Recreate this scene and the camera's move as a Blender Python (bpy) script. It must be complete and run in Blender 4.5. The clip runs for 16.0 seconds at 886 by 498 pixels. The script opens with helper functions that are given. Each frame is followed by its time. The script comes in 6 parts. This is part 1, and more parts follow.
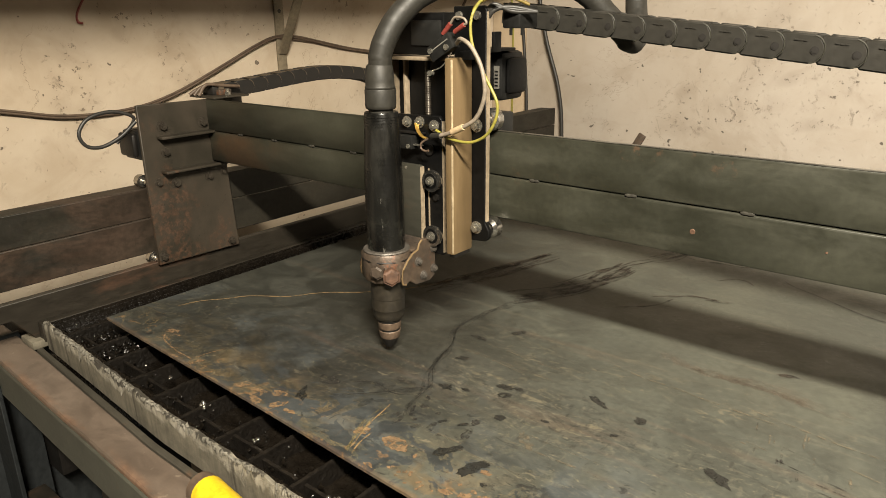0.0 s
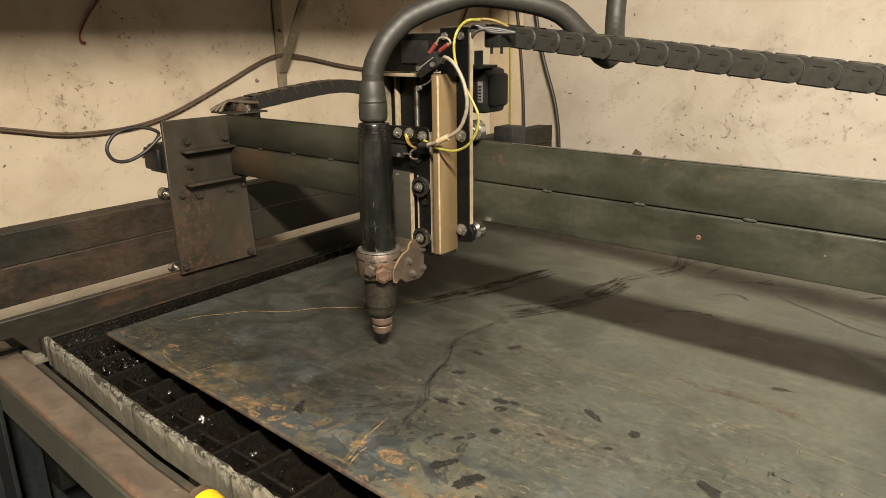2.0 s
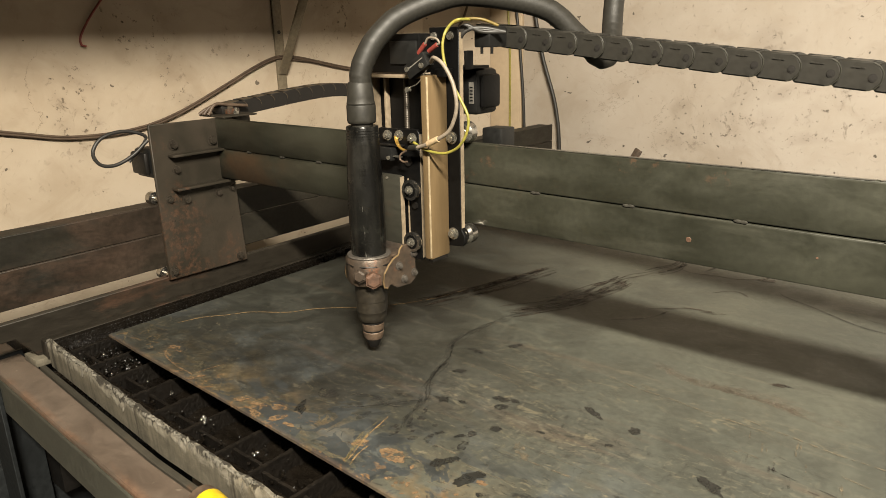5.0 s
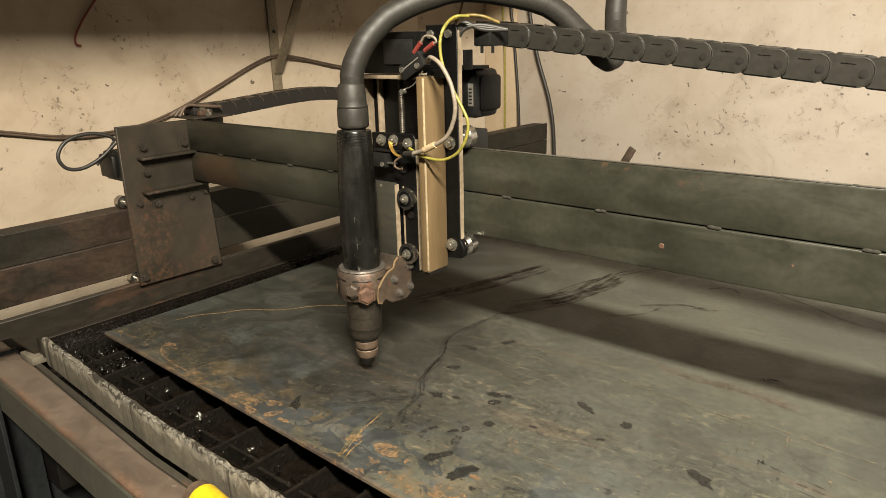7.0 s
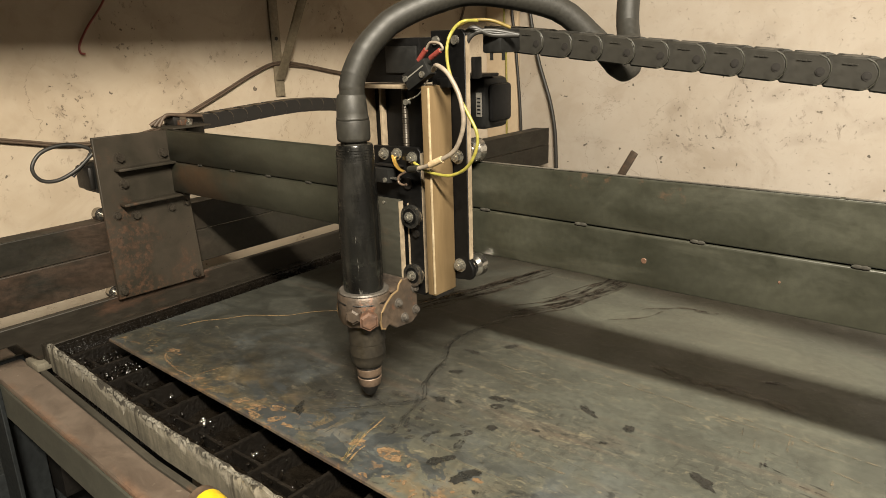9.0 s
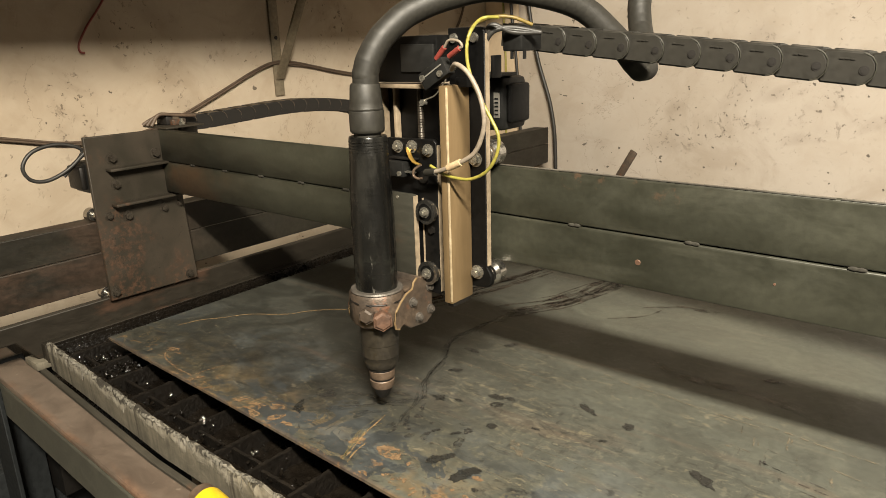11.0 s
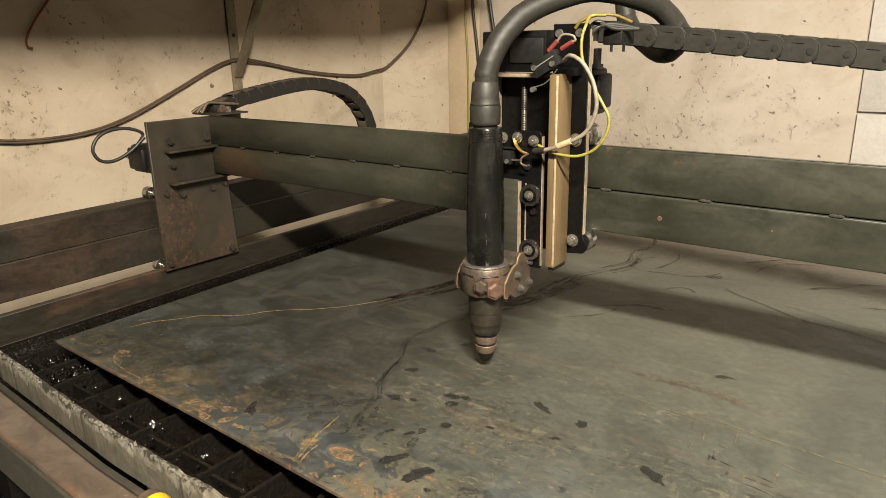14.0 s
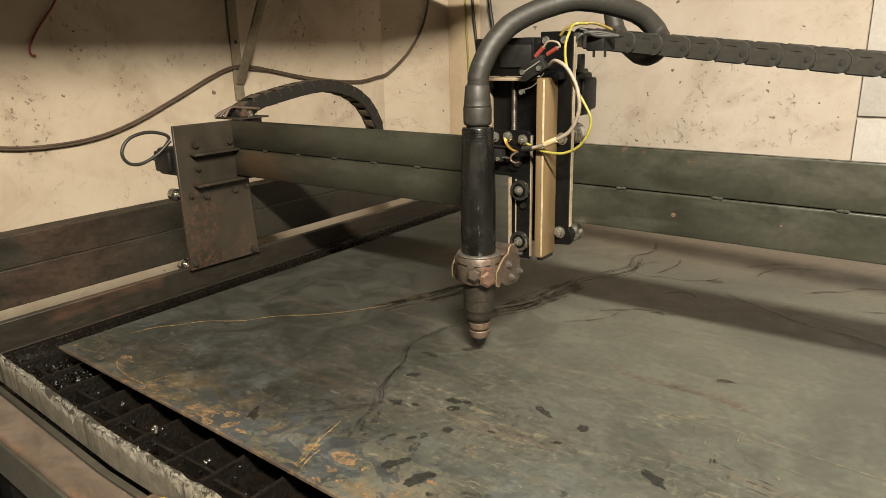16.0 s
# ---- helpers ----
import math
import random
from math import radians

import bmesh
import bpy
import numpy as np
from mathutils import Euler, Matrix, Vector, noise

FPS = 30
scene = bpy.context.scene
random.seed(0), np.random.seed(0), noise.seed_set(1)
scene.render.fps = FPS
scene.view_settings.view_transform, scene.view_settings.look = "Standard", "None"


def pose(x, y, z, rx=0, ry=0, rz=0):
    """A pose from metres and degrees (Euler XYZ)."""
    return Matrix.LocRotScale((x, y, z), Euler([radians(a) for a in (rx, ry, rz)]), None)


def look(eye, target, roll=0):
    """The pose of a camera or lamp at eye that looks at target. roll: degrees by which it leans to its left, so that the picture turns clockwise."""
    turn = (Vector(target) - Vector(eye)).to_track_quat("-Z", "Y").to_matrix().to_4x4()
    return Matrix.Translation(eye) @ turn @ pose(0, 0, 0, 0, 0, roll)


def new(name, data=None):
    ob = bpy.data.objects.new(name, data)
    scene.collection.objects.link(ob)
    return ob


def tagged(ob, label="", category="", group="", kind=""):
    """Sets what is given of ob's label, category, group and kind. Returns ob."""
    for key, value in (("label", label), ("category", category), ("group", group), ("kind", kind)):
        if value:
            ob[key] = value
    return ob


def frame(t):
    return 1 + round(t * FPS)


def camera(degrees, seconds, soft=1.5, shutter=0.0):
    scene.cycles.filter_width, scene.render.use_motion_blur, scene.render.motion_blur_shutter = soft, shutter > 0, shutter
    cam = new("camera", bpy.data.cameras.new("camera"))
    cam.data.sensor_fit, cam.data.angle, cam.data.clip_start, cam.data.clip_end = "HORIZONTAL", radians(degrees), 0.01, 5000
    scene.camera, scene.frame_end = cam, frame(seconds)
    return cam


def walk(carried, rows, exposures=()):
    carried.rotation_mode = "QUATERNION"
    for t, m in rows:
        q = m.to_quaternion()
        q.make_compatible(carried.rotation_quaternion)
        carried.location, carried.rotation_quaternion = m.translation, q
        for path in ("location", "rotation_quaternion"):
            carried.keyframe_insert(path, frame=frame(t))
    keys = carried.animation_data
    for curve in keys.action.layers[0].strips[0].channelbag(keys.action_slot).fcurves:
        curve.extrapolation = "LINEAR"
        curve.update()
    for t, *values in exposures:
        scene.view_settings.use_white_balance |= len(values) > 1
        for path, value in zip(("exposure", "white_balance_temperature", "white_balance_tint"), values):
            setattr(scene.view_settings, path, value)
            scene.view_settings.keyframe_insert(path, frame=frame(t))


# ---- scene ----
cam = camera(65.51, 16.0, soft=0.8)


def aim(x, y, z, yaw, pitch, roll):
    return pose(x, y, z, 0, 0, yaw) @ pose(0, 0, 0, 90 + pitch) @ pose(0, 0, 0, 0, 0, roll)


PATH = [
    (0.0, aim(0.9019, -0.3679, 0.3789, 39.74, -18.45, -0.72)),
    (0.5, aim(0.9024, -0.3719, 0.3805, 39.85, -18.12, -0.90)),
    (1.0, aim(0.9047, -0.3729, 0.3794, 39.78, -17.88, -0.78)),
    (1.5, aim(0.9098, -0.3738, 0.3802, 39.77, -17.59, -0.95)),
    (2.0, aim(0.9121, -0.3737, 0.3816, 39.71, -17.12, -0.82)),
    (2.5, aim(0.9112, -0.3737, 0.3814, 39.69, -17.17, -0.80)),
    (3.0, aim(0.9114, -0.3747, 0.3809, 39.61, -17.07, -0.76)),
    (3.5, aim(0.9103, -0.3762, 0.3806, 39.70, -16.94, -0.78)),
    (4.0, aim(0.9109, -0.3735, 0.3801, 39.90, -17.09, -1.07)),
    (6.5, aim(0.9230, -0.3759, 0.3802, 39.76, -16.99, -1.51)),
    (7.0, aim(0.9230, -0.3772, 0.3787, 39.60, -17.06, -1.39)),
    (7.5, aim(0.9223, -0.3811, 0.3791, 39.76, -16.87, -1.54)),
    (8.0, aim(0.9230, -0.3808, 0.3786, 39.89, -16.83, -1.60)),
    (8.5, aim(0.9264, -0.3791, 0.3799, 39.89, -16.66, -1.78)),
    (11.0, aim(0.9266, -0.3801, 0.3786, 39.81, -16.67, -1.76)),
    (11.5, aim(0.9251, -0.3809, 0.3773, 39.63, -16.73, -1.68)),
    (12.0, aim(0.9310, -0.3709, 0.3768, 37.54, -16.65, -1.12)),
    (12.5, aim(0.9315, -0.3676, 0.3761, 36.71, -16.51, -0.89)),
    (13.0, aim(0.9346, -0.3711, 0.3780, 36.97, -16.45, -1.02)),
    (13.5, aim(0.9361, -0.3699, 0.3765, 37.19, -16.65, -1.21)),
    (14.0, aim(0.9358, -0.3689, 0.3754, 36.98, -16.70, -1.18)),
    (14.5, aim(0.9343, -0.3674, 0.3743, 36.72, -16.63, -1.06)),
    (15.0, aim(0.9349, -0.3673, 0.3752, 36.73, -16.41, -1.07)),
    (15.5, aim(0.9384, -0.3695, 0.3763, 36.87, -16.22, -1.27)),
    (16.0, aim(0.9380, -0.3716, 0.3759, 37.09, -16.24, -1.37)),
]
walk(cam, PATH)

# ---- light ----
world = bpy.data.worlds.new("world")
scene.world = world
world.use_nodes = True
world.node_tree.nodes["Background"].inputs[0].default_value = (1.0, 0.86, 0.7, 1)
world.node_tree.nodes["Background"].inputs[1].default_value = 0.004


def tube_lamp(name, eye, target_y, target_z, length, width, power, color):
    """A lamp tube lying along x that faces the given height and depth."""
    data = bpy.data.lights.new(name, "AREA")
    data.shape, data.size, data.size_y, data.energy, data.color = "RECTANGLE", length, width, power, color
    ob = new(name, data)
    ob.matrix_world = look(eye, (eye[0], target_y, target_z))
    return ob


WARM = (1.0, 0.90, 0.74)
tube_lamp("hanging_tube_light", (1.66, -0.86, 1.43), 0.45, 0.0, 0.9, 0.10, 205.0, WARM)
# added wide soft fill that lifts and tints the shadows; no such fixture known
tube_lamp("shadow_fill_light", (1.45, -1.3, 1.86), 0.5, 0.2, 1.4, 0.7, 16.0, (0.95, 0.92, 0.68))

# ---- materials ----
TONE = 0.78  # scales the base colours down so that less light bounces around


def shade(name, base, alt=None, rough=0.6, metal=0.0, scale=8.0, fine=90.0, bump=0.15, spread=0.5, stretch=(1, 1, 1), third=None, third_at=0.62, third_scale=5.0, coat=0.0, grainy=0.55, spec=0.5, ragged=None):
    """A surface with a base colour, a second one in broad patches, fine grain and an optional third colour in blots."""
    m = bpy.data.materials.new(name)
    m.use_nodes = True
    nt = m.node_tree
    n, link = nt.nodes, nt.links.new
    b = n["Principled BSDF"]
    tc, mp = n.new("ShaderNodeTexCoord"), n.new("ShaderNodeMapping")
    mp.inputs["Scale"].default_value = stretch
    link(tc.outputs["Object"], mp.inputs["Vector"])
    big, small = n.new("ShaderNodeTexNoise"), n.new("ShaderNodeTexNoise")
    for node, s, d in ((big, scale, 6), (small, fine, 4)):
        node.inputs["Scale"].default_value, node.inputs["Detail"].default_value = s, d
        node.inputs["Roughness"].default_value = 0.62
        link(mp.outputs["Vector"], node.inputs["Vector"])
    base, alt = tuple(c * TONE for c in base), tuple(c * TONE for c in (alt or base))
    third = third and tuple(c * TONE for c in third)
    ramp = n.new("ShaderNodeValToRGB")
    ramp.color_ramp.elements[0].position, ramp.color_ramp.elements[1].position = 0.5 - spread * 0.4, 0.5 + spread * 0.4
    ramp.color_ramp.elements[0].color, ramp.color_ramp.elements[1].color = (*alt, 1), (*base, 1)
    link(big.outputs["Fac"], ramp.inputs["Fac"])
    grain = n.new("ShaderNodeMix")
    grain.data_type, grain.blend_type = "RGBA", "MULTIPLY"
    grain.inputs["Factor"].default_value = grainy
    gr = n.new("ShaderNodeValToRGB")
    gr.color_ramp.elements[0].position, gr.color_ramp.elements[1].position = 0.3, 0.7
    gr.color_ramp.elements[0].color, gr.color_ramp.elements[1].color = (0.45, 0.45, 0.45, 1), (1.25, 1.25, 1.25, 1)
    link(small.outputs["Fac"], gr.inputs["Fac"])
    link(ramp.outputs["Color"], grain.inputs[6])
    link(gr.outputs["Color"], grain.inputs[7])
    color = grain.outputs[2]
    if third:
        blot = n.new("ShaderNodeTexNoise")
        blot.inputs["Scale"].default_value, blot.inputs["Detail"].default_value, blot.inputs["Roughness"].default_value = third_scale, 9, 0.68
        link(mp.outputs["Vector"], blot.inputs["Vector"])
        br = n.new("ShaderNodeMapRange")
        br.inputs["From Min"].default_value, br.inputs["From Max"].default_value = third_at, third_at + 0.08
        link(blot.outputs["Fac"], br.inputs["Value"])
        mx = n.new("ShaderNodeMix")
        mx.data_type = "RGBA"
        link(br.outputs["Result"], mx.inputs["Factor"])
        link(color, mx.inputs[6])
        mx.inputs[7].default_value = (*third, 1)
        color = mx.outputs[2]
    link(color, b.inputs["Base Color"])
    rr = n.new("ShaderNodeMapRange")
    rr.inputs["To Min"].default_value, rr.inputs["To Max"].default_value = max(0.05, rough - 0.15), min(1, rough + 0.15)
    link(small.outputs["Fac"], rr.inputs["Value"])
    link(rr.outputs["Result"], b.inputs["Roughness"])
    if ragged:
        edge, er = n.new("ShaderNodeTexNoise"), n.new("ShaderNodeMapRange")
        edge.inputs["Scale"].default_value, edge.inputs["Detail"].default_value, edge.inputs["Roughness"].default_value = ragged[0], 6, 0.7
        link(mp.outputs["Vector"], edge.inputs["Vector"])
        er.inputs["From Min"].default_value, er.inputs["From Max"].default_value, er.inputs["To Max"].default_value = ragged[1], ragged[2], ragged[3]
        link(edge.outputs["Fac"], er.inputs["Value"])
        link(er.outputs["Result"], b.inputs["Alpha"])
    b.inputs["Metallic"].default_value = metal
    b.inputs["Coat Weight"].default_value = coat
    b.inputs["Specular IOR Level"].default_value = spec
    bp = n.new("ShaderNodeBump")
    bp.inputs["Strength"].default_value, bp.inputs["Distance"].default_value = bump, 0.002
    link(small.outputs["Fac"], bp.inputs["Height"])
    link(bp.outputs["Normal"], b.inputs["Normal"])
    return m


M_STRIP = shade("old_plaster", (0.60, 0.47, 0.32), (0.50, 0.39, 0.26), 0.9, scale=4.0, fine=70, bump=0.2, grainy=0.12)
M_TILE = shade("grey_panel", (0.55, 0.52, 0.48), (0.47, 0.44, 0.41), 0.6, scale=14, fine=120, bump=0.1, grainy=0.2)
M_STEEL = shade("mill_scale_steel", (0.054, 0.053, 0.041), (0.036, 0.035, 0.028), 0.42, 0.2, scale=5, fine=140, bump=0.05, stretch=(0.4, 1, 1.6), third=(0.095, 0.060, 0.038), third_at=0.63, third_scale=6.0, grainy=0.35)
M_RAIL = shade("stained_steel", (0.036, 0.030, 0.022), (0.022, 0.019, 0.014), 0.5, 0.2, scale=5, fine=90, bump=0.1, stretch=(1, 0.5, 1.5), third=(0.078, 0.045, 0.029), third_at=0.55, third_scale=7.0, spec=0.35)
M_BLACK = shade("black_painted_steel", (0.004, 0.004, 0.004), (0.006, 0.0058, 0.0055), 0.45, 0.0, scale=14, fine=200, bump=0.05, spec=0.15)
M_PLASTIC = shade("black_plastic", (0.014, 0.014, 0.013), (0.009, 0.009, 0.0085), 0.5, 0, scale=18, fine=160, bump=0.06, spec=0.3)
M_SIDECHAIN = shade("sooty_chain_plastic", (0.014, 0.013, 0.012), (0.021, 0.018, 0.015), 0.55, 0, scale=25, fine=180, bump=0.05, spec=0.3, grainy=0.3)
M_RUNG = shade("dusty_chain_rung", (0.13, 0.100, 0.066), (0.07, 0.054, 0.038), 0.7, 0, scale=40, fine=180, bump=0.08, spec=0.25, grainy=0.3)
M_CHAIN = shade("chain_plastic", (0.031, 0.029, 0.024), (0.021, 0.020, 0.017), 0.5, 0, scale=25, fine=180, bump=0.05, spec=0.4, grainy=0.3)
M_RUBBER = shade("rubber", (0.030, 0.028, 0.022), (0.019, 0.018, 0.015), 0.55, 0, scale=20, fine=160, bump=0.1, spec=0.4)
M_TAN = shade("gold_anodised_rail", (0.29, 0.203, 0.105), (0.21, 0.143, 0.072), 0.42, 0.35, scale=20, fine=140, bump=0.05, stretch=(1, 1, 0.15), third=(0.12, 0.07, 0.035), third_at=0.68, third_scale=24, grainy=0.3)
M_ALU = shade("bare_edge", (0.46, 0.375, 0.265), (0.32, 0.25, 0.17), 0.45, 0.25, scale=30, fine=150, bump=0.06)
M_CREAM = shade("worn_gold_edge", (0.62, 0.50, 0.33), (0.48, 0.37, 0.22), 0.45, 0.2, scale=30, fine=150, bump=0.05)
M_WORNGREY = shade("worn_grey_casting", (0.17, 0.155, 0.135), (0.10, 0.088, 0.075), 0.45, 0.4, scale=50, fine=220, bump=0.25)
M_WELD = shade("matt_weld", (0.055, 0.052, 0.042), (0.035, 0.032, 0.027), 0.8, 0, scale=80, fine=200, bump=0.1, spec=0.15)
M_WEB = shade("grey_green_paint", (0.076, 0.076, 0.057), (0.050, 0.049, 0.037), 0.6, 0.0, scale=9, fine=120, bump=0.1, third=(0.12, 0.075, 0.045), third_at=0.64, third_scale=10, grainy=0.3)
M_STRIPBAR = shade("dusty_flat_bar", (0.070, 0.062, 0.047), (0.040, 0.037, 0.029), 0.65, 0.0, scale=12, fine=120, bump=0.1, third=(0.10, 0.062, 0.038), third_at=0.62, third_scale=14, grainy=0.3, spec=0.25)
M_RUSTY = shade("orange_rust", (0.165, 0.085, 0.050), (0.085, 0.050, 0.034), 0.6, 0.15, scale=60, fine=220, bump=0.25)
M_ZINC = shade("zinc_bolt", (0.52, 0.50, 0.43), (0.28, 0.26, 0.22), 0.28, 0.80, scale=120, fine=300, bump=0.12)
M_DIRTYBOLT = shade("dirty_bolt", (0.085, 0.072, 0.056), (0.045, 0.037, 0.028), 0.42, 0.45, scale=80, fine=300, bump=0.15)
M_CHROME = shade("bearing_steel", (0.62, 0.60, 0.55), (0.5, 0.47, 0.42), 0.22, 0.97, scale=60, fine=200, bump=0.03)
M_CLAMP = shade("rusty_clamp", (0.125, 0.088, 0.060), (0.052, 0.044, 0.037), 0.48, 0.3, scale=34, fine=220, bump=0.3, third=(0.19, 0.080, 0.042), third_at=0.57, third_scale=42)
M_NOZZLE = shade("copper_nozzle", (0.175, 0.120, 0.082), (0.12, 0.085, 0.060), 0.48, 0.25, scale=60, fine=250, bump=0.08)
M_DARK = shade("sooty_metal", (0.016, 0.014, 0.012), (0.009, 0.008, 0.007), 0.5, 0.2, scale=50, fine=250, bump=0.12, spec=0.35)
M_TORCHHEAD = shade("torch_head", (0.042, 0.035, 0.024), (0.009, 0.008, 0.007), 0.45, 0.05, scale=26, fine=250, bump=0.12, spec=0.4)
M_CRUST = shade("white_crust", (0.27, 0.25, 0.205), (0.10, 0.092, 0.072), 0.85, 0, scale=60, fine=200, bump=0.5)
M_SLAT = shade("wet_black_slag", (0.005, 0.004, 0.003), (0.009, 0.007, 0.005), 0.26, 0.0, scale=35, fine=150, bump=0.6, spec=0.3)
M_SLATEDGE = shade("slag_crusted_slat", (0.008, 0.0062, 0.0045), (0.005, 0.004, 0.003), 0.5, 0.0, scale=60, fine=200, bump=0.9, spec=0.25)
# lighter than the slats, paints the light caught by their rough top edges
M_SLATCAP = shade("lit_slat_edge", (0.016, 0.0125, 0.009), (0.006, 0.005, 0.004), 0.45, 0.0, scale=70, fine=220, bump=0.6, spec=0.4)
M_WATER = shade("dark_water", (0.006, 0.006, 0.005), (0.01, 0.009, 0.007), 0.1, 0, scale=10, fine=30, bump=0.1)
M_FLOOR = shade("dirty_concrete", (0.10, 0.085, 0.07), (0.06, 0.05, 0.042), 0.85, 0, scale=5, fine=80, bump=0.3)
M_BLUE = shade("dark_blue_paint", (0.018, 0.021, 0.022), (0.012, 0.014, 0.015), 0.6, 0.0, scale=9, fine=120, bump=0.1, spec=0.25)
M_YELLOW = shade("yellow_plastic", (0.85, 0.60, 0.02), (0.70, 0.46, 0.015), 0.4, 0, scale=14, fine=120, bump=0.05)
M_CABLE = shade("brown_cable", (0.13, 0.09, 0.06), (0.09, 0.06, 0.04), 0.6, 0, scale=20, fine=150, bump=0.1)
M_CABLEBLACK = shade("black_cable", (0.02, 0.018, 0.016), (0.03, 0.028, 0.024), 0.5, 0, scale=20, fine=150, bump=0.05)
M_WHITEWIRE = shade("grey_wire", (0.31, 0.26, 0.20), (0.24, 0.20, 0.155), 0.5, 0, scale=40, fine=200, bump=0.04)
M_SLEEVE = shade("cream_sleeve", (0.62, 0.47, 0.28), (0.5, 0.37, 0.22), 0.5, 0, scale=40, fine=200, bump=0.04)
M_EDGEGLINT = shade("edge_glint_steel", (0.42, 0.40, 0.35), (0.16, 0.15, 0.13), 0.35, 0.8, scale=40, fine=200, bump=0.05, stretch=(0.3, 1, 1))
M_YELWIRE = shade("yellow_green_wire", (0.37, 0.31, 0.055), (0.24, 0.24, 0.05), 0.45, 0, scale=60, fine=250, bump=0.03)
M_OCHREWIRE = shade("grimy_yellow_wire", (0.24, 0.165, 0.03), (0.15, 0.105, 0.025), 0.5, 0, scale=60, fine=250, bump=0.03)
M_RED = shade("red_sleeve", (0.30, 0.055, 0.042), (0.22, 0.04, 0.03), 0.5, 0, scale=40, fine=200, bump=0.03)
M_BRASS = shade("brass_lug", (0.65, 0.42, 0.10), (0.5, 0.3, 0.07), 0.35, 0.7, scale=50, fine=200, bump=0.05)
M_LABEL = shade("white_label", (0.22, 0.21, 0.185), (0.15, 0.145, 0.125), 0.6, 0, scale=30, fine=200, bump=0.02)
M_WOOD = shade("shelf_board", (0.20, 0.13, 0.08), (0.14, 0.09, 0.055), 0.7, 0, scale=10, fine=90, bump=0.15, stretch=(4, 0.6, 4))
M_BRACKET = shade("dirty_flat_bar", (0.30, 0.25, 0.17), (0.22, 0.18, 0.12), 0.6, 0.2, scale=12, fine=120, bump=0.1, third=(0.10, 0.06, 0.035), third_at=0.64, third_scale=20)


# ---- mesh helpers ----
def box(bm, x0, x1, y0, y1, z0, z1, bevel=0.0, turn=None):
    m = Matrix.Translation(((x0 + x1) / 2, (y0 + y1) / 2, (z0 + z1) / 2)) @ (turn or Matrix()) @ Matrix.Diagonal((abs(x1 - x0), abs(y1 - y0), abs(z1 - z0), 1))
    vs = bmesh.ops.create_cube(bm, size=1, matrix=m)["verts"]
    if bevel:
        es = {e for v in vs for e in v.link_edges}
        bmesh.ops.bevel(bm, geom=list(es), offset=bevel, segments=2, affect="EDGES", profile=0.5)
    return bm


def cyl(bm, a, b, r0, r1=None, n=20, caps=True):
    a, b = Vector(a), Vector(b)
    q = (b - a).to_track_quat("Z", "Y").to_matrix().to_4x4()
    bmesh.ops.create_cone(bm, cap_ends=caps, segments=n, radius1=r0, radius2=r0 if r1 is None else r1, depth=(b - a).length, matrix=Matrix.Translation((a + b) / 2) @ q)
    return bm


def lathe(bm, centre, profile, n=32):
    """A turned body about an upright axis; profile rows of radius, height."""
    rings = []
    for r, z in profile:
        rings.append([bm.verts.new((centre[0] + r * math.cos(2 * math.pi * k / n), centre[1] + r * math.sin(2 * math.pi * k / n), centre[2] + z)) for k in range(n)])
    for p, q in zip(rings, rings[1:]):
        for k in range(n):
            bm.faces.new((p[k], p[(k + 1) % n], q[(k + 1) % n], q[k]))
    bm.faces.new(rings[-1])
    bm.faces.new(rings[0][::-1])
    bmesh.ops.recalc_face_normals(bm, faces=bm.faces)
    return bm


def spline(points, steps=8):
    """A smooth curve through the points."""
    p = [Vector(q) for q in points]
    p = [2 * p[0] - p[1]] + p + [2 * p[-1] - p[-2]]
    out = []
    for a, b, c, d in zip(p, p[1:], p[2:], p[3:]):
        for k in range(steps):
            t = k / steps
            out.append(0.5 * (2 * b + (c - a) * t + (2 * a - 5 * b + 4 * c - d) * t * t + (3 * b - a - 3 * c + d) * t ** 3))
    return out + [p[-2]]


def sweep(bm, points, r, n=10, flat=1.0):
    """A round wire along the points."""
    rings, up = [], Vector((0.13, 0.21, 0.97)).normalized()
    for k, p in enumerate(points):
        d = (points[min(k + 1, len(points) - 1)] - points[max(k - 1, 0)]).normalized()
        side = d.cross(up)
        side = side.normalized() if side.length > 0.05 else d.orthogonal().normalized()
        top = side.cross(d)
        rings.append([bm.verts.new(p + r * (math.cos(2 * math.pi * j / n) * side + flat * math.sin(2 * math.pi * j / n) * top)) for j in range(n)])
    for p, q in zip(rings, rings[1:]):
        for j in range(n):
            bm.faces.new((p[j], p[(j + 1) % n], q[(j + 1) % n], q[j]))
    bm.faces.new(rings[0][::-1])
    bm.faces.new(rings[-1])
    bmesh.ops.recalc_face_normals(bm, faces=bm.faces)
    return bm


def prism(bm, outline, axis, lo, hi, bevel=0.0):
    """A flat outline pushed from lo to hi along an axis; outline in the two other axes, in order."""
    def at(u, v, w):
        return {"x": (w, u, v), "y": (u, w, v), "z": (u, v, w)}[axis]
    a = [bm.verts.new(at(u, v, lo)) for u, v in outline]
    b = [bm.verts.new(at(u, v, hi)) for u, v in outline]
    k = len(a)
    fs = [bm.faces.new(a[::-1]), bm.faces.new(b)]
    for i in range(k):
        fs.append(bm.faces.new((a[i], a[(i + 1) % k], b[(i + 1) % k], b[i])))
    bmesh.ops.recalc_face_normals(bm, faces=fs)
    if bevel:
        es = {e for f in fs for e in f.edges}
        bmesh.ops.bevel(bm, geom=list(es), offset=bevel, segments=1, affect="EDGES")
    return bm


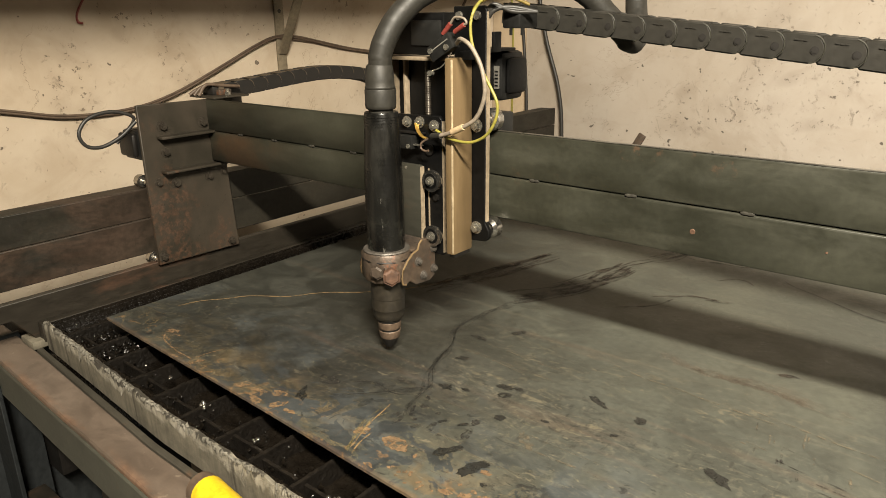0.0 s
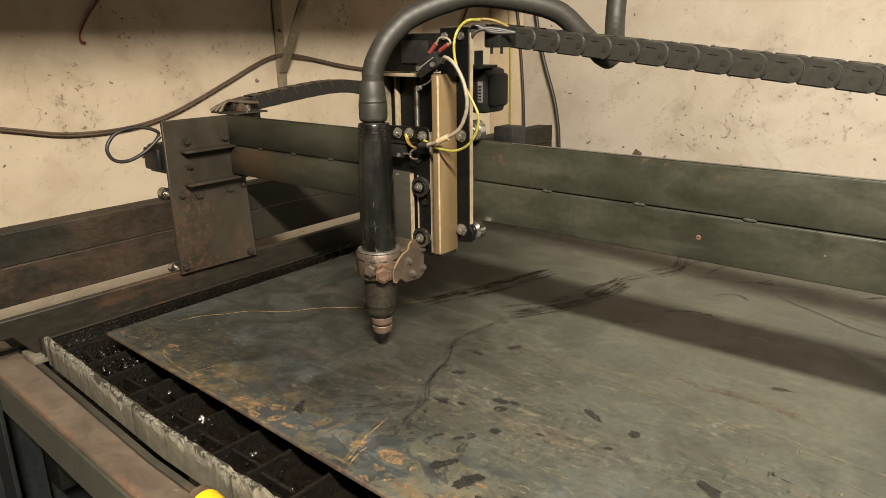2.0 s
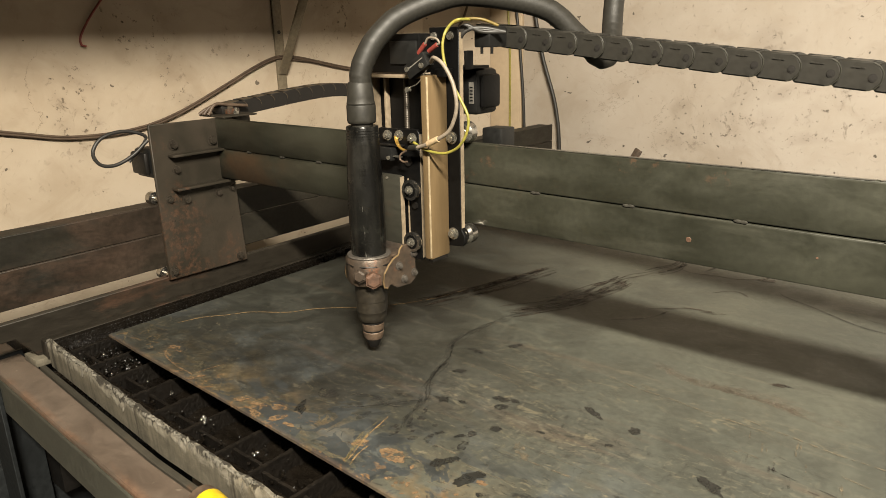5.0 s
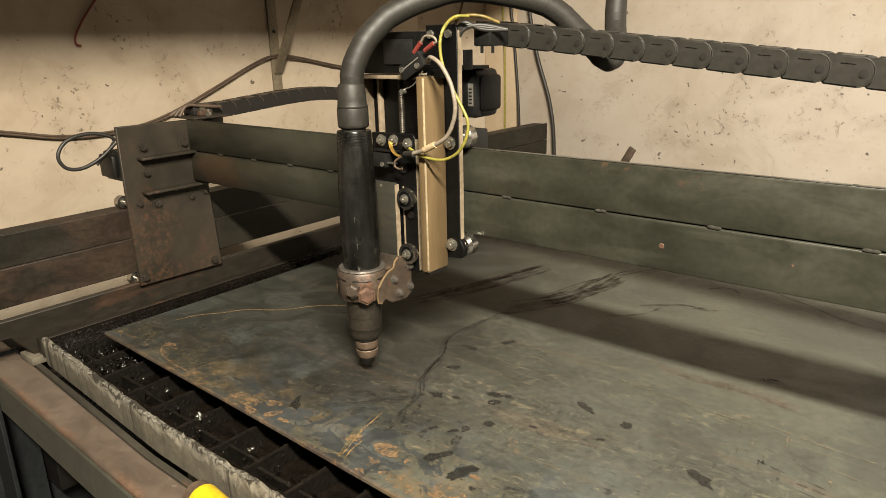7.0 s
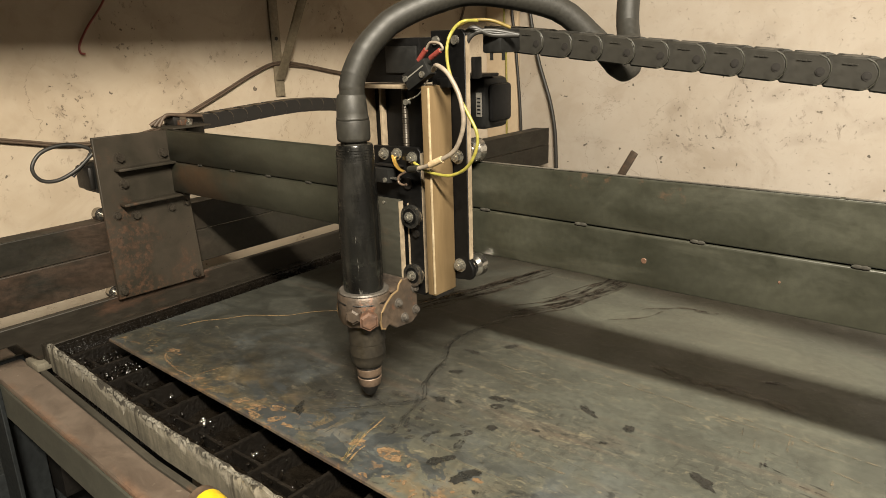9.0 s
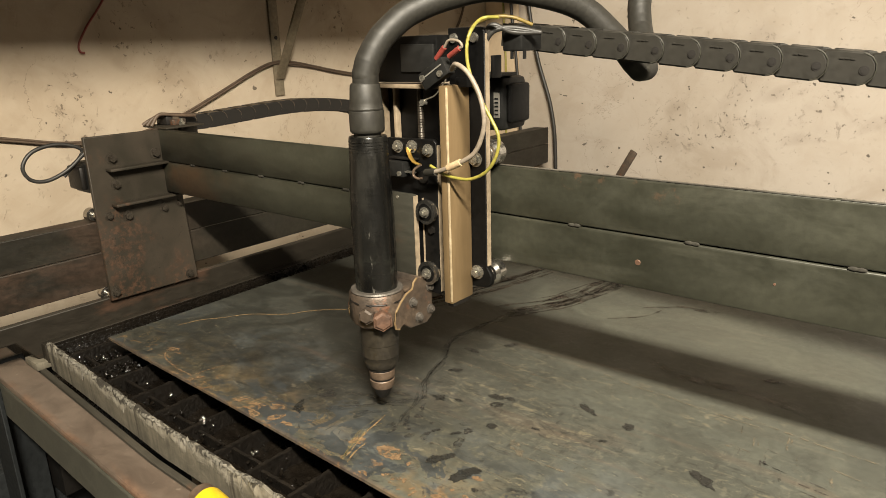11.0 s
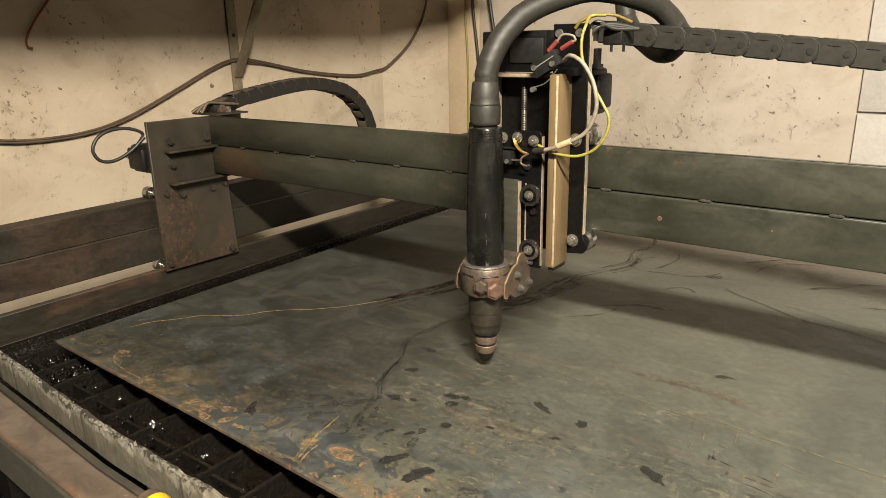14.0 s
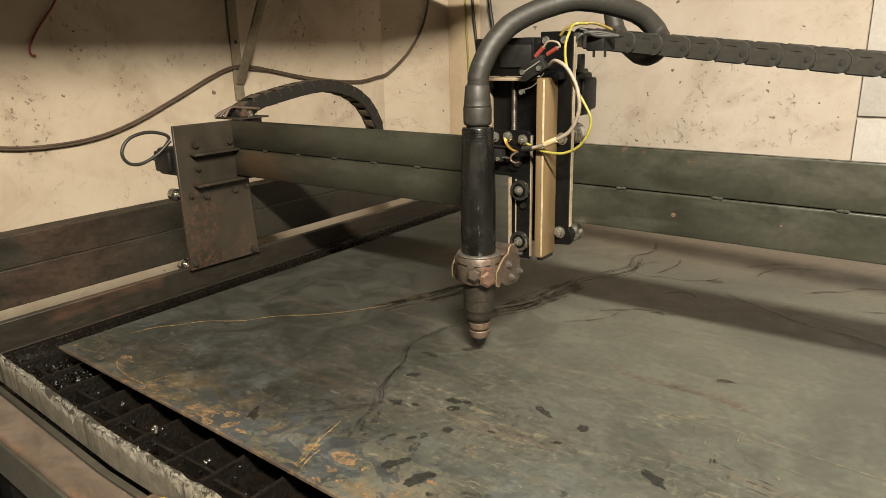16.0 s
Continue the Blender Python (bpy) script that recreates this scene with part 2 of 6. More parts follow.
def mesh_of(name, bm, material, smooth=True):
    data = bpy.data.meshes.new(name)
    bm.to_mesh(data)
    bm.free()
    data.materials.append(material)
    if smooth:
        for p in data.polygons:
            p.use_smooth = True
        data.set_sharp_from_angle(angle=radians(38))
    return data


def part(name, bm, material, parent=None, label=""):
    ob = new(name, mesh_of(name, bm, material))
    ob.parent = parent
    return tagged(ob, label)


def thing(name, label, category, group="", kind=""):
    return tagged(new(name), label, category, group, kind)


def B():
    return bmesh.new()


def bolt(parent, at, way, r, material=None, name="bolt", h=None):
    """A hexagon bolt head on a washer."""
    at, way = Vector(at), Vector(way).normalized()
    h = h or r * 0.8
    bm = cyl(B(), at, at + way * 0.0012, r * 1.35, n=18)
    cyl(bm, at + way * 0.0012, at + way * (0.0012 + h), r, r * 0.93, n=6)
    cyl(bm, at + way * h, at + way * (h + 0.0022), r * 0.5, n=10)
    return part(name, bm, material or M_ZINC, parent)

# ---- the sheet's own surface ----
class Surface:
    """A node material under construction."""

    def __init__(self, name):
        self.m = bpy.data.materials.new(name)
        self.m.use_nodes = True
        self.n, self.link = self.m.node_tree.nodes, self.m.node_tree.links.new
        self.b = self.n["Principled BSDF"]
        self.obj = self.n.new("ShaderNodeTexCoord").outputs["Object"]
        sep = self.n.new("ShaderNodeSeparateXYZ")
        self.link(self.obj, sep.inputs[0])
        self.x, self.y, self.z = sep.outputs

    def put(self, socket, a):
        if isinstance(a, tuple):
            socket.default_value = (*a, 1)
        elif isinstance(a, (int, float)):
            socket.default_value = a
        elif a is not None:
            self.link(a, socket)

    def val(self, v, op="MULTIPLY", w=None):
        k = self.n.new("ShaderNodeMath")
        k.operation = op
        self.put(k.inputs[0], v)
        self.put(k.inputs[1], w)
        return k.outputs[0]

    def ramp(self, v, lo, hi, a=0.0, c=1.0):
        k = self.n.new("ShaderNodeMapRange")
        k.interpolation_type = "SMOOTHSTEP"
        for s, x in zip(k.inputs[1:5], (lo, hi, a, c)):
            s.default_value = x
        self.link(v, k.inputs[0])
        return k.outputs[0]

    def nz(self, scale, stretch=(1, 1, 1), detail=6, rough=0.6, distort=0.0, shift=0.0, turn=0.0, tilt=0.0):
        mp, t = self.n.new("ShaderNodeMapping"), self.n.new("ShaderNodeTexNoise")
        mp.inputs["Scale"].default_value = stretch
        mp.inputs["Location"].default_value = (shift, shift * 0.7, shift * 0.3)
        mp.inputs["Rotation"].default_value = (0, radians(tilt), radians(turn))
        self.link(self.obj, mp.inputs["Vector"])
        self.link(mp.outputs[0], t.inputs["Vector"])
        for nm, v in (("Scale", scale), ("Detail", detail), ("Roughness", rough), ("Distortion", distort)):
            t.inputs[nm].default_value = v
        return t.outputs["Fac"]

    def mix(self, f, a, c, mode="MIX"):
        k = self.n.new("ShaderNodeMix")
        k.data_type, k.blend_type = "RGBA", mode
        self.put(k.inputs["Factor"], f)
        self.put(k.inputs[6], a)
        self.put(k.inputs[7], c)
        return k.outputs[2]

    def line(self, v, mid, w):
        """A thin contour where v crosses mid."""
        return self.ramp(self.val(self.val(v, "SUBTRACT", mid), "ABSOLUTE"), w, 0.0)

    def near(self, x, y, rx, ry, soft):
        k, s = self.n.new("ShaderNodeMapping"), self.n.new("ShaderNodeVectorMath")
        k.inputs["Location"].default_value = (-x / rx, -y / ry, 0)
        k.inputs["Scale"].default_value = (1 / rx, 1 / ry, 0)
        self.link(self.obj, k.inputs["Vector"])
        s.operation = "LENGTH"
        self.link(k.outputs[0], s.inputs[0])
        return self.ramp(s.outputs["Value"], 1 + soft, 1 - soft)

    def spot(self, u, v, at_u, at_v, ru, rv, turn):
        """An oval patch with a soft rim, given in the two directions of a wall."""
        c, d = math.cos(radians(turn)), math.sin(radians(turn))
        du, dv = self.val(u, "SUBTRACT", at_u), self.val(v, "SUBTRACT", at_v)
        p = self.val(self.val(du, "MULTIPLY", c / ru), "ADD", self.val(dv, "MULTIPLY", d / ru))
        q = self.val(self.val(dv, "MULTIPLY", c / rv), "SUBTRACT", self.val(du, "MULTIPLY", d / rv))
        return self.ramp(self.val(self.val(p, "MULTIPLY", p), "ADD", self.val(q, "MULTIPLY", q)), 1.6, 0.15)

    def done(self, color, rough, height, strength, metal=0.0):
        self.put(self.b.inputs["Base Color"], color)
        self.put(self.b.inputs["Roughness"], rough)
        self.b.inputs["Metallic"].default_value = metal
        bp = self.n.new("ShaderNodeBump")
        bp.inputs["Strength"].default_value, bp.inputs["Distance"].default_value = strength, 0.002
        self.link(height, bp.inputs["Height"])
        self.link(bp.outputs[0], self.b.inputs["Normal"])
        return self.m


def wall_material(name, tint, across, scuffs):
    """Cream plaster, mostly smooth, with pits and dark scuffs gathered where the wall has been knocked; scuffs rows of along, up, two radii, turn."""
    s = Surface(name)
    u = s.x if across == "x" else s.y
    broad = s.nz(2.2, detail=5, distort=0.5)
    mid = s.nz(9, detail=7, rough=0.65, distort=0.6)
    col = s.mix(s.ramp(broad, 0.35, 0.65), (0.585, 0.505, 0.400), (0.68, 0.605, 0.505))
    col = s.mix(s.val(s.ramp(mid, 0.42, 0.72), "MULTIPLY", 0.28), col, (0.52, 0.43, 0.32))
    # soft cloudy dirt and trowel marks
    cloud = s.ramp(s.nz(5.5, (1, 1, 1.3), 8, 0.62, 0.9, 16.0), 0.50, 0.68)
    col = s.mix(s.val(cloud, "MULTIPLY", 0.30), col, (0.40, 0.315, 0.225))
    knocked = None
    for p in scuffs:
        z = s.spot(u, s.z, *p)
        knocked = z if knocked is None else s.val(knocked, "MAXIMUM", z)
    loose = s.ramp(s.nz(3.0, detail=4, shift=4.0, distort=0.4), 0.54, 0.72, 0.0, 0.5)
    zone = s.val(knocked, "MAXIMUM", loose)
    speck = s.ramp(s.nz(85, detail=5, rough=0.66, shift=2.0), 0.600, 0.660)
    col = s.mix(s.val(s.val(speck, "MULTIPLY", zone), "MULTIPLY", 0.75), col, (0.13, 0.10, 0.075))
    scar = s.ramp(s.nz(34, (1, 1, 0.8), 8, 0.74, 0.5, 6.0), 0.57, 0.66)
    col = s.mix(s.val(s.val(scar, "MULTIPLY", knocked), "MULTIPLY", 0.45), col, (0.23, 0.175, 0.125))
    smear = s.ramp(s.nz(6, detail=6, rough=0.6, shift=21.0, distort=0.8), 0.36, 0.60)
    col = s.mix(s.val(s.val(smear, "MULTIPLY", knocked), "MULTIPLY", 0.28), col, (0.27, 0.205, 0.145))
    pit = s.ramp(s.nz(58, detail=2, rough=0.4, shift=7.0), 0.735, 0.76)
    col = s.mix(s.val(pit, "MULTIPLY", 0.85), col, (0.10, 0.08, 0.06))
    crack = s.line(s.nz(3.2, detail=9, rough=0.6, distort=0.8, shift=3.0), 0.5, 0.0026)
    col = s.mix(s.val(s.val(crack, "MULTIPLY", s.ramp(s.nz(2.6, shift=9.0), 0.50, 0.62)), "MULTIPLY", 0.65), col, (0.20, 0.155, 0.11))
    h = s.val(s.val(mid, "ADD", s.val(speck, "MULTIPLY", -0.4)), "ADD", s.val(s.val(scar, "MULTIPLY", knocked), "MULTIPLY", -0.6))
    col = s.mix(1.0, col, tint, "MULTIPLY")
    return s.done(col, 0.9, h, 0.6)


M_WALL = wall_material("stained_plaster", (0.690, 0.657, 0.610), "y", ((0.361, 0.422, 0.10, 0.06, 0), (0.221, 0.266, 0.05, 0.10, 0), (0.443, 0.303, 0.04, 0.07, 30), (0.615, 0.375, 0.10, 0.04, 0), (0.877, 0.457, 0.16, 0.06, -30), (1.156, 0.428, 0.04, 0.16, 0), (1.048, 0.213, 0.10, 0.05, 20), (0.338, 0.361, 0.03, 0.02, 0)))
M_BACK = wall_material("scuffed_plaster", (0.580, 0.578, 0.590), "x", ((0.399, 0.254, 0.14, 0.030, 50), (0.298, 0.132, 0.15, 0.045, 15), (0.496, 0.245, 0.07, 0.020, 20), (0.566, 0.210, 0.08, 0.025, 40), (0.409, 0.303, 0.05, 0.10, -10), (0.598, 0.150, 0.14, 0.020, 15), (0.215, 0.181, 0.03, 0.03, 0)))
# dark colour of the unseen walls and ceiling, holds down bounced light
M_DIM = shade("dim_unseen_room", (0.07, 0.062, 0.052), (0.05, 0.045, 0.038), 0.9, scale=3, fine=40, bump=0.2, grainy=0.1)


def plate_material():
    s = Surface("hot_rolled_sheet")
    n, link, b, obj = s.n, s.link, s.b, s.obj
    val, ramp, nz, mix, line, near = s.val, s.ramp, s.nz, s.mix, s.line, s.near
    sep = n.new("ShaderNodeSeparateXYZ")
    link(obj, sep.inputs[0])
    edge = val(sep.outputs[1], "ADD", val(sep.outputs[0], "MULTIPLY", 0.0275))  # distance from the front edge
    broad, mid_, fine = nz(3.2, detail=5, distort=0.6), nz(14, detail=7, distort=1.2), nz(120, detail=4)
    col = mix(ramp(broad, 0.35, 0.65), (0.080, 0.085, 0.073), (0.117, 0.120, 0.098))
    # brownish far side
    col = mix(val(ramp(sep.outputs[1], 0.68, 1.0), "MULTIPLY", 0.8), col, (0.150, 0.118, 0.092))
    # bluish bare scale and dark soot near the corner
    sooty = val(near(0.30, 0.13, 0.24, 0.15, 0.75), "MULTIPLY", ramp(mid_, 0.30, 0.60, 0.55, 1.0))
    col = mix(val(sooty, "MULTIPLY", 0.88), col, (0.036, 0.035, 0.032))
    core = val(near(0.27, 0.080, 0.12, 0.055, 0.85), "MULTIPLY", ramp(nz(10, shift=2.0, distort=0.8), 0.30, 0.58, 0.25, 1.0))
    col = mix(val(core, "MULTIPLY", 0.80), col, (0.022, 0.022, 0.021))
    film = val(near(0.15, 0.035, 0.11, 0.05, 0.8), "MULTIPLY", ramp(nz(18, (1, 1.4, 1), 7, 0.68, 1.0, 5.0), 0.42, 0.62))
    col = mix(val(film, "MULTIPLY", 0.8), col, (0.150, 0.115, 0.062))
    verge = val(ramp(edge, 0.10, 0.01), "MULTIPLY", ramp(nz(15, (1, 1.5, 1), 8, 0.70, 1.2, 11.0), 0.46, 0.62))
    col = mix(val(verge, "MULTIPLY", 0.65), col, (0.165, 0.120, 0.066))
    # darker patch behind the torch, broken up by noise
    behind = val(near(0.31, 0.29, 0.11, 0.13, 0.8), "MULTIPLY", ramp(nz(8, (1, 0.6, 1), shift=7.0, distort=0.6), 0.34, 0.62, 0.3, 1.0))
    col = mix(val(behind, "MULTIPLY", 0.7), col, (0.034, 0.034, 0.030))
    # shade at the left behind the gantry, put into the colour
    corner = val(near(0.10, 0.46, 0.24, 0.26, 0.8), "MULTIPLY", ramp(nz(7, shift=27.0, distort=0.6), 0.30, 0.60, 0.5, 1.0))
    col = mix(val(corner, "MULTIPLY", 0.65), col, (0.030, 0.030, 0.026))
    # darker towards the left edge
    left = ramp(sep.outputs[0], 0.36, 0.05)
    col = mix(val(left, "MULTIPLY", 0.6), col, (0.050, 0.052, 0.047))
    blue = val(ramp(nz(7, shift=3.1, distort=1.0), 0.50, 0.64), "MULTIPLY", ramp(edge, 0.22, 0.05))
    col = mix(val(blue, "MULTIPLY", 0.75), col, (0.098, 0.112, 0.120))
    # mottling and drawn-out rolling streaks
    blend = val(ramp(sep.outputs[0], 0.35, 0.70, 0.85, 0.32), "MULTIPLY", ramp(sep.outputs[1], 0.2, 0.5, 1.0, 0.7))
    col = mix(blend, col, mix(ramp(mid_, 0.3, 0.7), (0.52, 0.52, 0.51), (1.36, 1.35, 1.30)), "MULTIPLY")
    streak = ramp(nz(6, (1.0, 16, 1), 6, 0.65, 0.3, 1.7, -5), 0.57, 0.72)
    col = mix(val(streak, "MULTIPLY", ramp(sep.outputs[0], 0.2, 0.6, 0.12, 0.28)), col, (0.215, 0.190, 0.140))
    pink = ramp(nz(3.5, (0.5, 5, 1), 5, 0.6, 0.4, 6.3, -12), 0.60, 0.75)
    col = mix(val(pink, "MULTIPLY", 0.28), col, (0.21, 0.130, 0.088))
    # crazed patches of lifted scale
    craze = val(ramp(nz(70, (0.7, 1.5, 1), 6, 0.72, 0.9, 8.4, 12), 0.54, 0.60), "MULTIPLY", val(ramp(nz(6, (1, 1.6, 1), shift=14.0), 0.50, 0.60), "MULTIPLY", val(ramp(edge, 0.42, 0.22), "MULTIPLY", ramp(sep.outputs[0], 0.36, 0.56, 0.12, 1.0))))
    col = mix(val(craze, "MULTIPLY", 0.6), col, (0.235, 0.205, 0.140))
    craze_dark = val(ramp(nz(70, (0.7, 1.5, 1), 6, 0.72, 0.9, 8.7, 12), 0.56, 0.62), "MULTIPLY", val(ramp(nz(6, (1, 1.6, 1), shift=14.0), 0.46, 0.58), "MULTIPLY", ramp(edge, 0.42, 0.16)))
    col = mix(val(craze_dark, "MULTIPLY", 0.65), col, (0.040, 0.038, 0.033))
    # flaked outlines of old water marks, densest towards the front edge
    zone = val(ramp(edge, 0.30, 0.08), "MULTIPLY", ramp(nz(5, shift=8.0), 0.42, 0.60))
    flake = line(nz(16, (1, 1.6, 1), 7, 0.62, 1.4, 2.2), 0.53, 0.010)
    col = mix(val(val(flake, "MULTIPLY", zone), "MULTIPLY", ramp(fine, 0.42, 0.62, 0.05, 0.6)), col, (0.25, 0.215, 0.125))
    dark_line = line(nz(9, (1, 1.3, 1), 8, 0.70, 0.6, 5.5), 0.50, 0.011)
    col = mix(val(val(dark_line, "MULTIPLY", ramp(edge, 0.50, 0.2)), "MULTIPLY", ramp(sep.outputs[0], 0.75, 0.45, 0.1, 0.55)), col, (0.030, 0.028, 0.025))
    chips = val(ramp(nz(38, (1, 1.8, 1), 6, 0.74, 0.8, 4.0), 0.59, 0.64), "MULTIPLY", ramp(edge, 0.34, 0.06))
    col = mix(val(chips, "MULTIPLY", 0.75), col, (0.026, 0.026, 0.025))
    pale = val(ramp(nz(52, (1, 2.6, 1), 6, 0.74, 0.6, 7.7, -8), 0.60, 0.66), "MULTIPLY", ramp(edge, 0.36, 0.12))
    col = mix(val(pale, "MULTIPLY", ramp(sep.outputs[0], 0.34, 0.50, 0.30, 0.60)), col, (0.27, 0.235, 0.165))
    hair = val(ramp(nz(9, (1.5, 34, 1), 5, 0.7, 0.0, 3.3, -14), 0.62, 0.70), "MULTIPLY", ramp(nz(4, shift=11.0), 0.45, 0.62))
    col = mix(val(hair, "MULTIPLY", 0.20), col, (0.24, 0.215, 0.165))
    cross = val(ramp(nz(9, (30, 1.5, 1), 5, 0.7, 0.0, 5.3, 18), 0.63, 0.70), "MULTIPLY", ramp(nz(3, shift=15.0), 0.48, 0.66))
    col = mix(val(cross, "MULTIPLY", 0.5), col, (0.040, 0.040, 0.036))
    # crisp bluish-black plates of scale and the ochre rims between them
    front = val(ramp(edge, 0.150, 0.045), "MULTIPLY", ramp(sep.outputs[0], 0.20, 0.34, 0.35, 1.0))
    scale_noise = nz(17, (1, 1.35, 1), 7, 0.60, 1.1, 21.0, 20)
    plates = val(ramp(scale_noise, 0.500, 0.520), "MULTIPLY", front)
    col = mix(val(plates, "MULTIPLY", 0.86), col, mix(ramp(mid_, 0.35, 0.65), (0.030, 0.034, 0.037), (0.060, 0.068, 0.072)))
    rims = val(line(scale_noise, 0.497, 0.011), "MULTIPLY", val(ramp(edge, 0.085, 0.02), "MULTIPLY", ramp(nz(7, shift=18.0), 0.44, 0.56)))
    col = mix(val(rims, "MULTIPLY", 0.9), col, (0.26, 0.185, 0.085))
    field = val(val(ramp(edge, 0.30, 0.20), "MULTIPLY", ramp(edge, 0.02, 0.07)), "MULTIPLY", val(ramp(sep.outputs[0], 0.44, 0.54), "MULTIPLY", ramp(nz(7.5, shift=24.0), 0.44, 0.56)))
    dash_a, dash_b = nz(84, (0.6, 2.2, 1), 5, 0.66, 0.4, 2.6, 24), nz(90, (2.1, 0.65, 1), 5, 0.66, 0.4, 9.2, 24)
    dashes = val(ramp(dash_a, 0.585, 0.625), "MAXIMUM", ramp(dash_b, 0.600, 0.635))
    lows = val(ramp(dash_a, 0.415, 0.375), "MAXIMUM", ramp(dash_b, 0.400, 0.360))
    col = mix(val(val(dashes, "MULTIPLY", field), "MULTIPLY", 0.32), col, (0.225, 0.205, 0.155))
    col = mix(val(val(lows, "MULTIPLY", field), "MULTIPLY", 0.70), col, (0.045, 0.044, 0.038))
    col = mix(1.0, col, (1.0, 1.0, 0.975), "MULTIPLY")
    # orange rust along the front edge
    rim = val(ramp(edge, 0.060, 0.0), "MULTIPLY", ramp(nz(30, (1, 1.5, 1), 8, 0.7, 1.5, 9.1), 0.56, 0.63))
    col = mix(val(rim, "MULTIPLY", 0.75), col, mix(ramp(fine, 0.35, 0.65), (0.24, 0.125, 0.045), (0.36, 0.225, 0.105)))
    lip = ramp(edge, 0.006, 0.0)
    col = mix(val(lip, "MULTIPLY", 0.22), col, (0.26, 0.155, 0.095))
    col = mix(0.35, col, mix(ramp(fine, 0.3, 0.7), (0.6, 0.6, 0.6), (1.25, 1.25, 1.25)), "MULTIPLY")
    col = mix(1.0, col, (0.70, 0.70, 0.70), "MULTIPLY")
    link(col, b.inputs["Base Color"])
    rough = val(ramp(mid_, 0.3, 0.7, 0.42, 0.62), "ADD", val(rim, "MULTIPLY", 0.25))
    link(rough, b.inputs["Roughness"])
    b.inputs["Metallic"].default_value = 0.15
    b.inputs["Specular IOR Level"].default_value = 0.4
    bp = n.new("ShaderNodeBump")
    bp.inputs["Strength"].default_value, bp.inputs["Distance"].default_value = 0.24, 0.002
    link(val(val(mid_, "ADD", val(fine, "MULTIPLY", 0.3)), "ADD", val(val(val(craze, "ADD", val(pale, "ADD", flake)), "MULTIPLY", 0.5), "ADD", val(val(dashes, "SUBTRACT", lows), "MULTIPLY", val(field, "MULTIPLY", 0.7)))), bp.inputs["Height"])
    link(bp.outputs[0], b.inputs["Normal"])
    return s.m


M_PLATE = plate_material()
M_OIL = shade("oil_stain", (0.026, 0.026, 0.023), (0.018, 0.018, 0.016), 0.45, 0, scale=40, fine=200, bump=0.05, ragged=(120, 0.34, 0.50, 0.9))
M_ORANGE = shade("rust_scale", (0.26, 0.170, 0.088), (0.15, 0.085, 0.04), 0.8, 0, scale=90, fine=250, bump=0.2, ragged=(95, 0.43, 0.52, 0.9))
M_OCHRE = shade("ochre_line", (0.34, 0.225, 0.10), (0.24, 0.155, 0.07), 0.8, 0, scale=50, fine=250, bump=0.1, ragged=(160, 0.36, 0.50, 0.85))
M_PALE = shade("pale_scale", (0.20, 0.165, 0.11), (0.14, 0.115, 0.075), 0.7, 0, scale=50, fine=250, bump=0.1, ragged=(110, 0.44, 0.58, 0.7))
M_SOOT = shade("soft_soot", (0.040, 0.039, 0.034), (0.030, 0.029, 0.026), 0.55, 0, scale=50, fine=250, bump=0.05, ragged=(38, 0.32, 0.72, 0.45))
M_FAN = shade("straw_line", (0.25, 0.195, 0.085), (0.17, 0.14, 0.065), 0.8, 0, scale=50, fine=250, bump=0.1, ragged=(130, 0.38, 0.54, 0.8))
M_PINK = shade("pink_rub", (0.22, 0.155, 0.11), (0.17, 0.125, 0.088), 0.7, 0, scale=50, fine=250, bump=0.05, ragged=(45, 0.36, 0.72, 0.24))
M_CRACK = shade("dark_scale", (0.045, 0.042, 0.037), (0.030, 0.028, 0.026), 0.5, 0, scale=50, fine=250, bump=0.1, ragged=(90, 0.42, 0.60, 0.7))
M_SMEAR = shade("brown_smear", (0.030, 0.022, 0.017), (0.050, 0.036, 0.026), 0.5, 0, scale=30, fine=200, bump=0.05, ragged=(34, 0.34, 0.66, 0.9))


def beam_material():
    """Greenish mill scale with rust near the end plate and a rubbed lower edge."""
    s = Surface("mill_scale_beam")
    broad, mid, fine = s.nz(4, (0.5, 1, 1.6), 6, 0.6, 0.4), s.nz(22, (0.6, 1, 1.2), 8, 0.68, 0.5), s.nz(160, detail=4)
    col = s.mix(s.ramp(broad, 0.34, 0.66), (0.022, 0.0225, 0.0155), (0.037, 0.0375, 0.0265))
    col = s.mix(0.5, col, s.mix(s.ramp(mid, 0.3, 0.7), (0.6, 0.6, 0.6), (1.3, 1.3, 1.28)), "MULTIPLY")
    rub = s.val(s.ramp(s.nz(8, (0.5, 1, 3), 7, 0.66, 0.3, 3.0), 0.50, 0.68), "MULTIPLY", 0.45)
    col = s.mix(rub, col, (0.062, 0.061, 0.046))
    near_end = s.val(s.ramp(s.x, 0.13, -0.06), "MULTIPLY", s.ramp(s.nz(11, detail=8, rough=0.66, shift=6.0), 0.36, 0.60))
    low = s.ramp(s.z, 0.218, 0.198, 0.15, 1.0)
    col = s.mix(s.val(near_end, "MULTIPLY", low), col, (0.066, 0.041, 0.023))
    spot = s.ramp(s.nz(34, detail=9, rough=0.72, shift=1.0), 0.60, 0.66)
    zone = s.ramp(s.nz(5, (0.7, 1, 1), shift=9.0), 0.50, 0.62)
    col = s.mix(s.val(s.val(spot, "MULTIPLY", zone), "MULTIPLY", 0.7), col, (0.085, 0.050, 0.030))
    col = s.mix(0.3, col, s.mix(s.ramp(fine, 0.3, 0.7), (0.6, 0.6, 0.6), (1.25, 1.25, 1.25)), "MULTIPLY")
    s.b.inputs["Specular IOR Level"].default_value = 0.5
    return s.done(col, s.ramp(mid, 0.3, 0.7, 0.34, 0.52), fine, 0.06, 0.2)


